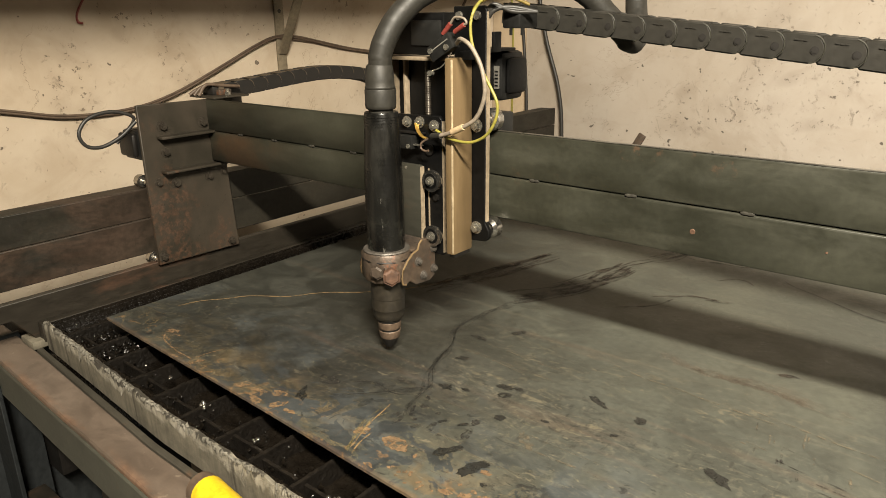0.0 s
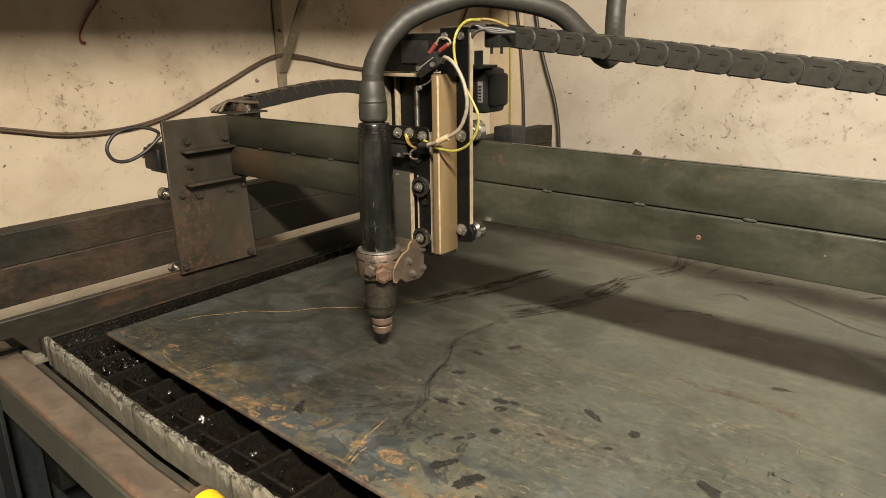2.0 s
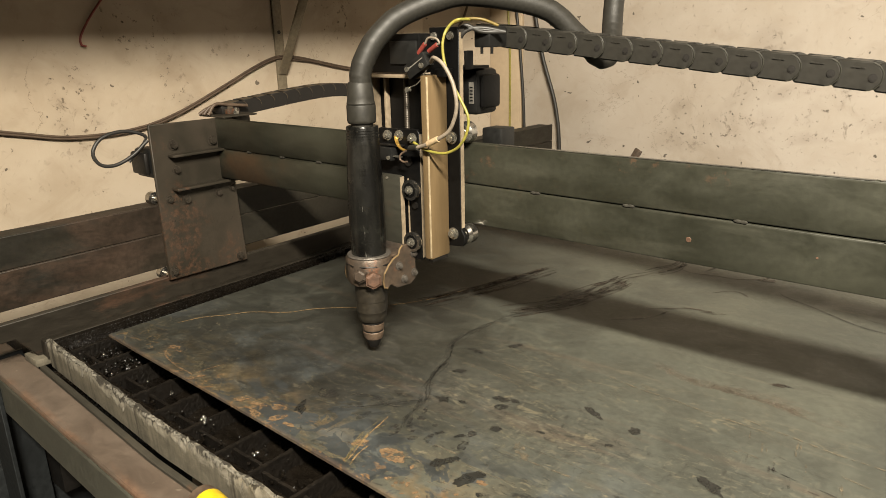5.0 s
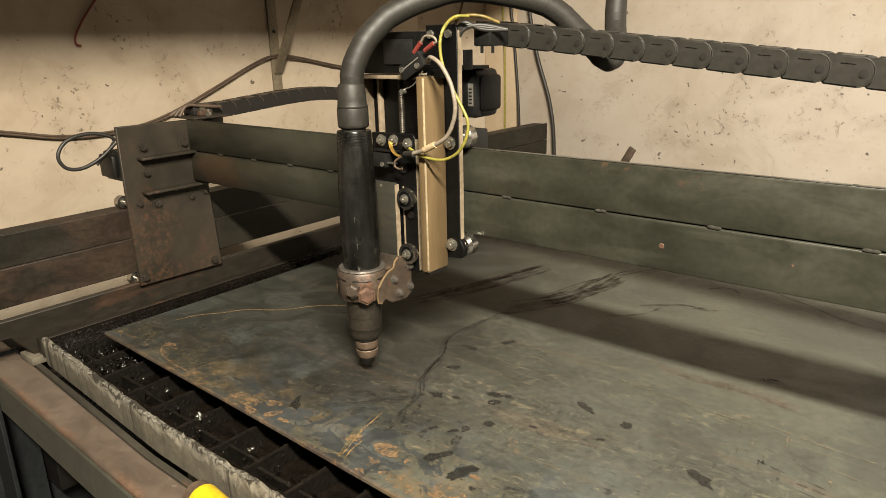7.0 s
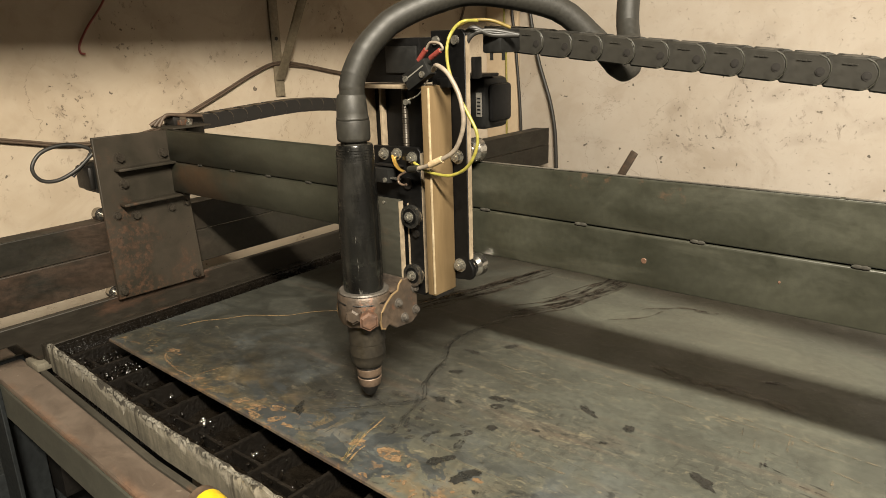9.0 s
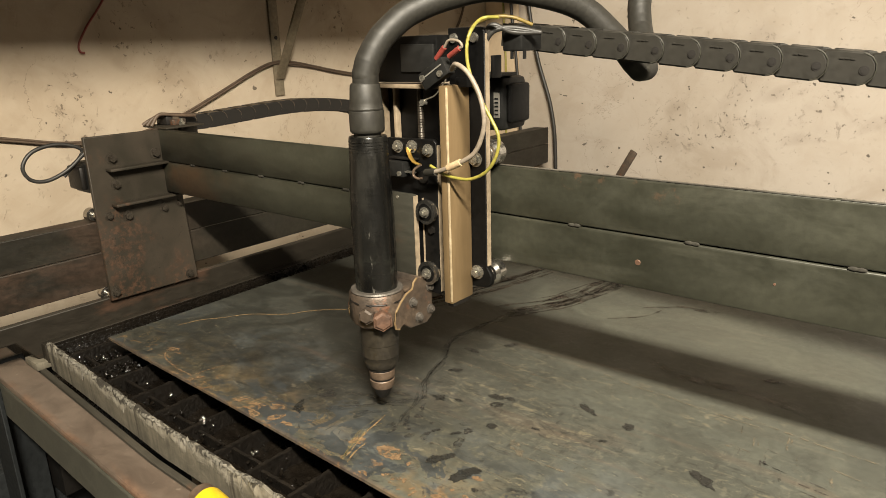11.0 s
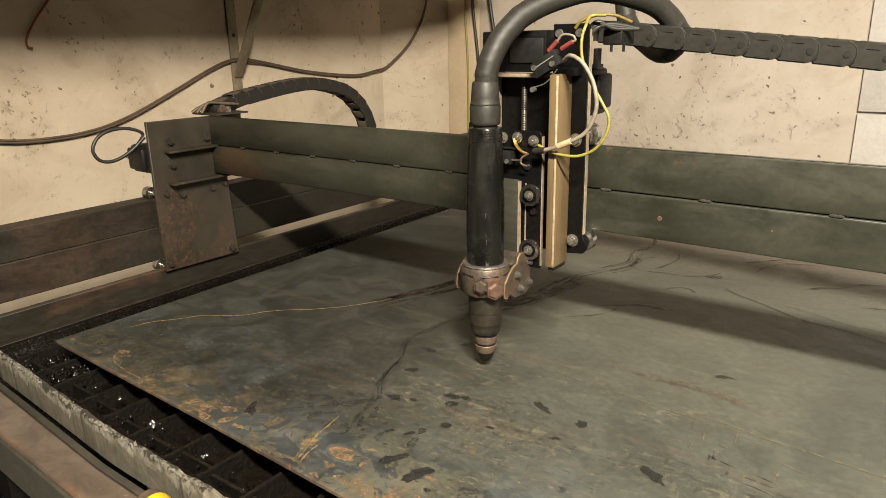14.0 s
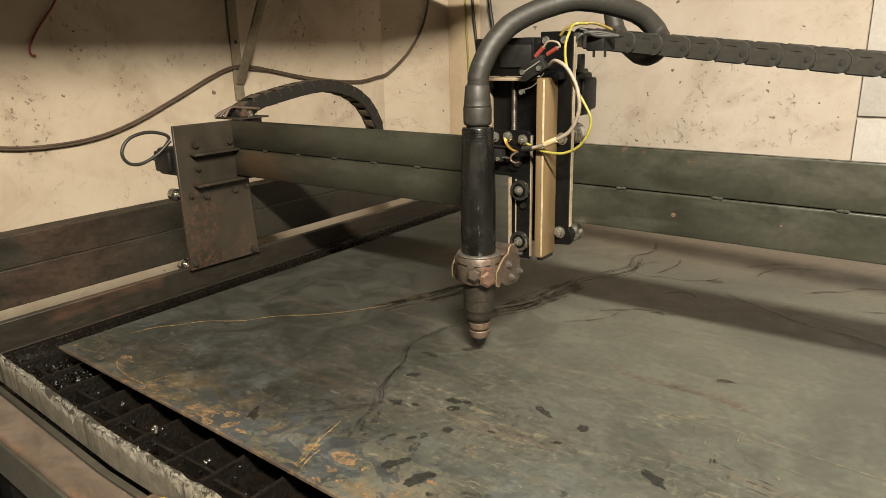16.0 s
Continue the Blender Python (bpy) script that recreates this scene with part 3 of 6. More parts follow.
def rail_material():
    """Brown rust on the near length; the far length's base is darkened for the gantry's shadow."""
    s = Surface("rusting_rail")
    broad, mid, fine = s.nz(5, (1, 0.6, 1.5), 6, 0.6, 0.4), s.nz(26, (1, 0.6, 1.4), 9, 0.70, 0.5), s.nz(130, detail=4)
    col = s.mix(s.ramp(broad, 0.36, 0.64), (0.012, 0.011, 0.008), (0.023, 0.0207, 0.015))
    rust = s.val(s.ramp(s.nz(6.5, (1, 0.7, 1.4), 8, 0.66, 0.6, 2.0), 0.40, 0.60), "MULTIPLY", s.ramp(s.y, 0.32, -0.10, 0.10, 1.0))
    col = s.mix(s.val(rust, "MULTIPLY", 0.65), col, s.mix(s.ramp(mid, 0.35, 0.65), (0.046, 0.028, 0.019), (0.090, 0.052, 0.034)))
    dark = s.ramp(s.nz(40, (1, 0.5, 1), 9, 0.74, 0.4, 5.0), 0.58, 0.66)
    col = s.mix(s.val(dark, "MULTIPLY", 0.7), col, (0.016, 0.013, 0.010))
    col = s.mix(0.4, col, s.mix(s.ramp(fine, 0.3, 0.7), (0.55, 0.55, 0.55), (1.3, 1.3, 1.3)), "MULTIPLY")
    s.b.inputs["Specular IOR Level"].default_value = 0.35
    return s.done(col, s.ramp(mid, 0.3, 0.7, 0.42, 0.65), fine, 0.12, 0.15)


def plate_rust_material():
    """Dark scale with rust speckled finely over the lower part."""
    s = Surface("rusted_end_plate")
    broad, fine = s.nz(9, detail=6, distort=0.4), s.nz(150, detail=4)
    col = s.mix(s.ramp(broad, 0.36, 0.64), (0.025, 0.022, 0.016), (0.040, 0.032, 0.023))
    zone = s.ramp(s.val(s.val(s.nz(13, detail=6, rough=0.62, shift=3.0), "ADD", s.val(s.ramp(s.z, 0.20, 0.06, -0.10, 0.06), "ADD", s.ramp(s.y, 0.26, 0.15, -0.05, 0.06))), "SUBTRACT", 0.0), 0.44, 0.60)
    speck = s.ramp(s.nz(85, detail=8, rough=0.75, shift=2.0), 0.44, 0.58)
    col = s.mix(s.val(zone, "MULTIPLY", s.val(speck, "MULTIPLY", 0.65)), col, s.mix(s.ramp(fine, 0.4, 0.6), (0.056, 0.031, 0.019), (0.094, 0.050, 0.030)))
    grit = s.ramp(s.nz(120, detail=6, rough=0.7, shift=7.0), 0.62, 0.68)
    col = s.mix(s.val(grit, "MULTIPLY", 0.6), col, (0.012, 0.010, 0.008))
    s.b.inputs["Specular IOR Level"].default_value = 0.35
    return s.done(col, s.ramp(broad, 0.3, 0.7, 0.42, 0.62), fine, 0.15, 0.15)


def front_beam_material():
    """Brown primer, scuffed and dirty, rusting along its outer edge."""
    s = Surface("scuffed_brown_primer")
    out = s.val(s.y, "ADD", s.val(s.val(s.x, "MULTIPLY", 0.0341), "ADD", 0.1068))  # distance from the outer edge
    broad, mid, fine = s.nz(6, (0.6, 1, 1), 6, 0.6, 0.5), s.nz(34, (0.7, 1, 1), 8, 0.68, 0.5), s.nz(170, detail=4)
    col = s.mix(s.ramp(broad, 0.35, 0.65), (0.082, 0.062, 0.047), (0.125, 0.098, 0.077))
    col = s.mix(0.55, col, s.mix(s.ramp(mid, 0.3, 0.7), (0.62, 0.61, 0.60), (1.25, 1.22, 1.18)), "MULTIPLY")
    dirt = s.ramp(s.nz(15, (0.6, 1, 1), 8, 0.72, 0.8, 4.0), 0.55, 0.66)
    col = s.mix(s.val(dirt, "MULTIPLY", 0.6), col, (0.040, 0.030, 0.022))
    rust = s.val(s.ramp(out, 0.013, 0.0), "MULTIPLY", s.ramp(s.nz(20, (0.5, 1, 1), 7, 0.7, 0.4, 8.0), 0.42, 0.58))
    col = s.mix(s.val(rust, "MULTIPLY", 0.35), col, s.mix(s.ramp(fine, 0.4, 0.6), (0.15, 0.062, 0.026), (0.22, 0.105, 0.05)))
    dust = s.ramp(s.nz(60, detail=6, rough=0.7, shift=3.0), 0.62, 0.68)
    col = s.mix(s.val(dust, "MULTIPLY", 0.35), col, (0.24, 0.20, 0.15))
    s.b.inputs["Specular IOR Level"].default_value = 0.3
    return s.done(col, s.ramp(mid, 0.3, 0.7, 0.55, 0.75), mid, 0.35)


def tape_material():
    """Black wrapped tape, rubbed grey in upright streaks and dusty near the clamp."""
    s = Surface("worn_black_tape")
    fine = s.nz(130, detail=4)
    col = s.mix(s.ramp(s.nz(24, (1, 1, 0.4), 6, 0.6, 0.3), 0.38, 0.62), (0.0035, 0.0034, 0.0031), (0.0075, 0.0074, 0.0066))
    rub = s.val(s.ramp(s.nz(30, (1, 1, 0.22), 7, 0.66, 0.3, 4.0), 0.52, 0.68), "MULTIPLY", s.ramp(s.nz(9, shift=3.0), 0.42, 0.60))
    col = s.mix(s.val(rub, "MULTIPLY", 0.5), col, (0.030, 0.029, 0.025))
    scratch = s.ramp(s.nz(34, (3.0, 3.0, 0.35), 5, 0.7, 0.0, 7.0, 0, 12), 0.645, 0.68)
    col = s.mix(s.val(scratch, "MULTIPLY", 0.7), col, (0.12, 0.115, 0.10))
    low = s.val(s.ramp(s.z, 0.180, 0.130), "MULTIPLY", s.ramp(s.nz(55, detail=7, rough=0.72, shift=9.0), 0.48, 0.62))
    col = s.mix(s.val(low, "MULTIPLY", 0.45), col, (0.055, 0.058, 0.046))
    wraps = s.val(s.nz(12, (0.5, 0.5, 7), 5, 0.6, 0.6, 2.0), "ADD", s.val(fine, "MULTIPLY", 0.15))
    s.b.inputs["Specular IOR Level"].default_value = 0.32
    return s.done(col, s.ramp(s.nz(20, (1, 1, 0.5), 6, 0.65, 0.3, 5.0), 0.35, 0.65, 0.15, 0.36), wraps, 0.28)


def pan_wall_material():
    """Grey-brown wall under a ragged pale band of limescale that has run down in streaks, black slag biting in from the lip."""
    s = Surface("limescaled_pan_wall")
    run, mid, fine = s.nz(70, (1, 1, 0.10), 6, 0.68, 0.2), s.nz(45, detail=7, rough=0.7, distort=0.5), s.nz(180, detail=4)
    col = s.mix(s.ramp(run, 0.36, 0.64), (0.088, 0.080, 0.061), (0.135, 0.121, 0.093))
    col = s.mix(0.5, col, s.mix(s.ramp(mid, 0.3, 0.7), (0.6, 0.6, 0.58), (1.3, 1.28, 1.22)), "MULTIPLY")
    level = s.val(s.z, "ADD", s.val(s.val(s.nz(26, (1, 1, 0.5), 7, 0.7, 0.4, 3.0), "SUBTRACT", 0.5), "MULTIPLY", 0.075))
    band = s.val(s.ramp(level, -0.041, -0.032), "MULTIPLY", s.ramp(mid, 0.32, 0.56, 0.25, 1.0))
    col = s.mix(s.val(band, "MULTIPLY", 0.65), col, s.mix(s.ramp(run, 0.4, 0.6), (0.21, 0.19, 0.148), (0.33, 0.305, 0.25)))
    bite = s.val(s.ramp(s.val(s.z, "ADD", s.val(s.val(s.nz(38, (1, 1, 0.4), 7, 0.72, 0.5, 12.0), "SUBTRACT", 0.5), "MULTIPLY", 0.065)), -0.0265, -0.0225), "MULTIPLY", 0.9)
    col = s.mix(bite, col, (0.022, 0.019, 0.015))
    drip = s.val(s.ramp(s.nz(48, (1, 1, 0.05), 4, 0.6, 0.0, 17.0), 0.60, 0.66), "MULTIPLY", 0.75)
    col = s.mix(drip, col, (0.026, 0.022, 0.017))
    s.b.inputs["Specular IOR Level"].default_value = 0.3
    return s.done(col, 0.75, s.val(mid, "ADD", s.val(band, "MULTIPLY", 0.6)), 0.6)


M_PANWALL = pan_wall_material()
M_FRONT = front_beam_material()
M_WRAP = tape_material()
M_BEAM = beam_material()
M_GUIDE = rail_material()
M_END = plate_rust_material()

# ---- the room ----
def slab(name, label, category, bm, material, kind="structure"):
    ob = part(name, bm, material)
    return tagged(ob, label, category, "", kind)


slab("floor", "dirty dark concrete workshop floor", "floor", box(B(), -0.8, 3.2, -2.6, 1.8, -0.95, -0.85), M_FLOOR)
slab("wall_left", "stained cream plaster wall with soot marks", "wall", box(B(), -0.62, -0.5, -2.6, 1.6, -0.85, 1.9), M_WALL)
slab("wall_back", "cream plaster wall with dark scuffs", "wall", box(B(), -0.5, 3.2, 1.469, 1.6, -0.85, 1.9), M_BACK)
slab("wall_right", "plain unseen wall, kept dark to limit bounced light", "wall", box(B(), 3.1, 3.2, -2.6, 1.469, -0.85, 1.9), M_DIM)
slab("wall_front", "plain unseen wall, kept dark to limit bounced light", "wall", box(B(), -0.5, 3.1, -2.6, -2.5, -0.85, 1.9), M_DIM)
slab("ceiling", "plain unseen ceiling, kept dark to limit bounced light", "ceiling", box(B(), -0.62, 3.2, -2.6, 1.6, 1.9, 2.0), M_DIM)
slab("wall_corner", "splayed plaster corner between two walls", "wall", prism(B(), [(-0.5, 1.25), (-0.40, 1.469), (-0.5, 1.469)], "z", -0.85, 1.9), M_WALL)
slab("trim_column", "ochre plaster strip beside the corner", "trim", box(B(), -0.402, -0.285, 1.455, 1.469, -0.85, 1.9, 0.003), M_STRIP)


def wall_panels():
    base = thing("trim_panels", "grey wall panels with dark joints", "wall panel", kind="structure")
    for k, (z0, z1) in enumerate(((-0.55, -0.175), (-0.17, 0.202), (0.207, 0.58), (0.585, 0.96))):
        for x0, x1 in ((0.742, 1.24), (1.246, 1.75), (1.756, 2.26)):
            part("panel", box(B(), x0, x1, 1.459, 1.469, z0, z1, 0.002), M_TILE, base)


wall_panels()


# ---- the table ----
def table_frame():
    t = thing("table_frame", "rusty brown steel frame of the cutting table", "table frame")
    # front beam, an angle with the flat side up
    bm = prism(B(), [(-0.36, -0.0475), (-0.15, -0.0550), (0.24, -0.0770), (1.5, -0.0835), (1.5, -0.158), (-0.36, -0.0945)], "z", -0.070, -0.062, 0.002)
    part("front_beam", bm, M_FRONT, t, "brown primed steel beam with worn rusty edge")
    bm = prism(B(), [(-0.36, -0.0890), (1.5, -0.1525), (1.5, -0.1595), (-0.36, -0.0960)], "z", -0.122, -0.0705, 0.0015)
    part("beam_web", bm, M_WEB, t, "grey-green painted beam web")
    bm = prism(B(), [(-0.112, -0.0485), (0.24, -0.0690), (1.5, -0.0750), (1.5, -0.0830), (0.24, -0.0770), (-0.112, -0.0570)], "z", -0.0660, -0.0600, 0.001)
    part("support_strip", bm, M_STRIPBAR, t)
    # side rail carrier
    part("side_beam", prism(B(), [(-0.45, -0.016), (-0.075, -0.016), (-0.046, -0.055), (1.35, -0.055), (1.35, 0.011), (-0.45, 0.011)], "x", -0.140, -0.128, 0.0015), M_RAIL, t)
    part("side_ledge", box(B(), -0.128, -0.112, -0.044, 1.35, -0.055, -0.026, 0.002), M_RAIL, t)
    for x, y in ((-0.165, -0.09), (1.45, -0.13), (-0.165, 1.3), (1.45, 1.3)):
        bm = prism(B(), [(x - 0.03, y - 0.02), (x + 0.03, y - 0.02), (x + 0.03, y - 0.014), (x - 0.024, y - 0.014), (x - 0.024, y + 0.04), (x - 0.03, y + 0.04)], "z", -0.85, -0.056, 0.001)
        part("leg", bm, M_BLUE, t, "dark painted angle iron leg")
    part("rear_beam", box(B(), -0.128, 1.45, 1.26, 1.31, -0.11, -0.056, 0.003), M_RAIL, t)
    part("end_block", box(B(), -0.156, -0.113, -0.060, -0.036, -0.0618, -0.0500, 0.002), M_PANWALL, t, "pale crusted end block")
    part("cross_brace", box(B(), -0.16, 1.45, -0.10, -0.07, -0.34, -0.30, 0.003), M_RAIL, t)
    part("corner_block", box(B(), -0.32, -0.152, -0.046, 0.02, -0.30, -0.054, 0.003), M_DARK, t, "black block filling the corner gap")
    for x in (0.10, 0.62):
        part("upright", box(B(), x, x + 0.03, -0.085, -0.05, -0.31, -0.125, 0.002), M_RAIL, t)
    return t


table_frame()


def guide_rail():
    r = thing("guide_rail", "long stained steel side rail of two stacked angles", "guide rail")
    for z0, z1 in ((0.0835, 0.131), (0.026, 0.0825)):
        bm = prism(B(), [(-0.142, z0), (-0.137, z0), (-0.137, z1), (-0.142, z1)], "y", -0.6, 1.4, 0.0012)
        part("upright_leg", bm, M_GUIDE, r)
        bm = prism(B(), [(-0.185, z1 - 0.007), (-0.142, z1 - 0.007), (-0.142, z1 - 0.002), (-0.185, z1 - 0.002)], "y", -0.6, 1.4, 0.001)
        part("flat_leg", bm, M_GUIDE, r)
    for y in (-0.5, 1.2):
        part("spacer", box(B(), -0.1415, -0.130, y, y + 0.05, 0.011, 0.026, 0.001), M_GUIDE, r)
    return r


guide_rail()


def water_pan():
    p = thing("water_pan", "black slag-covered water pan with a white crusted front wall", "water pan")
    rnd = random.Random(4)
    # front wall with an uneven crusted lip
    n = 150
    bm = B()
    rows = []
    for k in range(n + 1):
        x = -0.112 + k * (1.56 / n)
        y = -0.0405 - 0.020 * min(1, (x + 0.112) / 0.35) - 0.005 * max(0, x - 0.3)
        top = -0.0225 + 0.0036 * noise.noise((x * 30, 0, 3)) + 0.0030 * noise.noise((x * 110, 2, 0))
        prof = [(y + 0.004, -0.066), (y, -0.066), (y - 0.0008 + 0.0012 * noise.noise((x * 60, 5, 1)), -0.042), (y - 0.001, top - 0.006), (y + 0.0005, top), (y + 0.005, top - 0.0005), (y + 0.006, top - 0.006)]
        rows.append([bm.verts.new((x, a, b)) for a, b in prof])
    for a, b in zip(rows, rows[1:]):
        for j in range(len(a)):
            bm.faces.new((a[j], b[j], b[(j + 1) % len(a)], a[(j + 1) % len(a)]))
    bm.faces.new(rows[0])
    bm.faces.new(rows[-1][::-1])
    bmesh.ops.recalc_face_normals(bm, faces=bm.faces)
    part("front_wall", bm, M_PANWALL, p, "pale limescale-streaked pan wall")
    # crusted drips along the lip
    bm = B()
    for k in range(700):
        x = -0.11 + rnd.random() * 1.2
        y = -0.0405 - 0.020 * min(1, (x + 0.112) / 0.35) - 0.005 * max(0, x - 0.3)
        patch = noise.noise((x * 17, 1.0, 0)) + 0.6 * noise.noise((x * 55, 4.0, 0))
        if patch < -0.12 + 0.3 * (rnd.random() - 0.5):
            continue
        h = rnd.choice((0.0015, 0.002, 0.003, 0.005, 0.012)) * (0.4 + rnd.random()) * (0.8 + 1.2 * max(0, patch))
        w = 0.0008 + 0.0024 * rnd.random() ** 2
        z = -0.0215 + 0.0030 * noise.noise((x * 30, 0, 3)) - 0.001 * rnd.random()
        bmesh.ops.create_icosphere(bm, subdivisions=1, radius=1.0, matrix=Matrix.Translation((x, y - 0.0006 + 0.003 * rnd.random() ** 2, z - h * 0.45)) @ Euler((0.4 * rnd.random(), 0.5 * (rnd.random() - 0.5), 3 * rnd.random())).to_matrix().to_4x4() @ Matrix.Diagonal((w, 0.0012 + 0.0012 * rnd.random(), 0.001 + h * 0.55, 1)))
    tagged(part("crust", bm, M_CRUST, p, "white limescale crust"), kind="stuff")
    part("left_wall", box(B(), -0.112, -0.100, -0.038, 1.3, -0.060, -0.0265, 0.002), M_SLAT, p)
    part("left_bank", box(B(), -0.100, -0.055, -0.038, 1.3, -0.060, -0.036, 0.004), M_SLAT, p, "bank of wet black slag")
    part("pan_floor", box(B(), -0.112, 1.45, -0.04, 1.3, -0.095, -0.075), M_SLAT, p)
    part("water", box(B(), -0.055, 1.44, -0.03, 1.29, -0.075, -0.058), M_WATER, p, "still black water")
    # bed of slag behind the front wall
    bm = B()
    rows = []
    for i in range(261):
        x = -0.10 + 1.3 * i / 260
        y0 = -0.036 - 0.020 * min(1, max(0, (x + 0.112) / 0.35))
        row = []
        for j in range(26):
            u = j / 25
            y = y0 + 0.085 * u
            cell = 0.5 + 0.5 * math.cos((x + 0.045) / 0.062 * 2 * math.pi)
            z = -0.036 - 0.012 * min(1, u * 3) - 0.004 * (1 - cell) * min(1, u * 4) + 0.004 * noise.noise((x * 55, y * 55, 0)) + 0.0022 * noise.noise((x * 190, y * 190, 4))
            row.append(bm.verts.new((x, y, z)))
        rows.append(row)
    for a, b in zip(rows, rows[1:]):
        for j in range(25):
            bm.faces.new((a[j], b[j], b[j + 1], a[j + 1]))
    part("slag_bed", bm, M_SLAT, p, "wet black slag bed")
    # inner sill and cross slats
    bm = B()
    prism(bm, [(-0.10, -0.036), (0.3, -0.054), (1.44, -0.062), (1.44, -0.056), (0.3, -0.048), (-0.10, -0.030)], "z", -0.058, -0.029)
    part("sill", bm, M_SLAT, p)
    for k in range(24):
        x = -0.045 + 0.062 * k + 0.006 * (rnd.random() - 0.5)
        y0 = -0.035 - 0.020 * min(1, max(0, (x + 0.1) / 0.4))
        lean = 0.01 * (rnd.random() - 0.5)
        bm = prism(B(), [(x, y0), (x + 0.0035, y0), (x + 0.0035 + lean, 1.25), (x + lean, 1.25)], "z", -0.060, -0.024 - 0.005 * rnd.random())
        slat = part("slat", bm, M_SLATEDGE, p)
        top = max(v.co.z for v in slat.data.vertices)
        rough = B()
        for j in range(26):
            y = y0 + 0.004 + 0.0042 * j
            box(rough, x - 0.0004, x + 0.0020 + 0.0020 * rnd.random(), y, y + 0.0050, top - 0.001, top + 0.0004 + 0.0012 * rnd.random() ** 2)
        part("lit_edge", rough, M_SLATCAP, slat, "rough slat edge, coloured lighter where it catches light")
        yb = y0 + 0.016 + 0.008 * rnd.random()
        zc = -0.030 - 0.006 * rnd.random()
        cross = part("cross_slat", box(B(), x + 0.004, x + 0.056, yb, yb + 0.003, -0.060, zc), M_SLATEDGE, p)
        rough = B()
        for j in range(10):
            box(rough, x + 0.005 + 0.005 * j, x + 0.0105 + 0.005 * j, yb - 0.0003, yb + 0.0032, zc - 0.001, zc + 0.0003 + 0.001 * rnd.random() ** 2)
        part("lit_edge", rough, M_SLATCAP, cross)
    # loose slag
    bm = B()
    for k in range(700):
        if k % 3 == 0:
            x, y = -0.03 + 0.09 * rnd.random(), -0.028 + 0.045 * rnd.random()
        else:
            x = -0.09 + 1.0 * rnd.random()
            y = -0.030 - 0.022 * min(1, max(0, (x + 0.112) / 0.35)) + 0.05 * rnd.random() * rnd.random()
        s = 0.0008 + 0.0022 * rnd.random()
        z = -0.031 - 0.007 * rnd.random()
        bmesh.ops.create_icosphere(bm, subdivisions=1, radius=s, matrix=Matrix.Translation((x, y, z)) @ Euler((rnd.random() * 3, rnd.random() * 3, 0)).to_matrix().to_4x4() @ Matrix.Diagonal((1, 0.6 + rnd.random(), 0.6, 1)))
    beads = B()
    for k in range(34):
        x = -0.08 + 0.75 * rnd.random()
        y = -0.028 - 0.022 * min(1, max(0, (x + 0.112) / 0.35)) + 0.045 * rnd.random()
        bmesh.ops.create_icosphere(beads, subdivisions=2, radius=0.0007 + 0.0016 * rnd.random() ** 3, matrix=Matrix.Translation((x, y, -0.029 - 0.004 * rnd.random())))
    for x, y in ((0.255, -0.022), (0.262, -0.024), (0.49, -0.04), (0.498, -0.038), (0.17, -0.014), (0.36, -0.028)):
        for k in range(5):
            bmesh.ops.create_icosphere(beads, subdivisions=2, radius=0.0013 + 0.0014 * rnd.random(), matrix=Matrix.Translation((x + 0.006 * rnd.random(), y + 0.006 * rnd.random(), -0.028)))
    tagged(part("metal_beads", beads, M_CHROME, p, "bright solidified metal beads"), kind="stuff")
    tagged(part("slag", bm, M_SLAT, p, "loose wet slag grains"), kind="stuff")
    return p


water_pan()



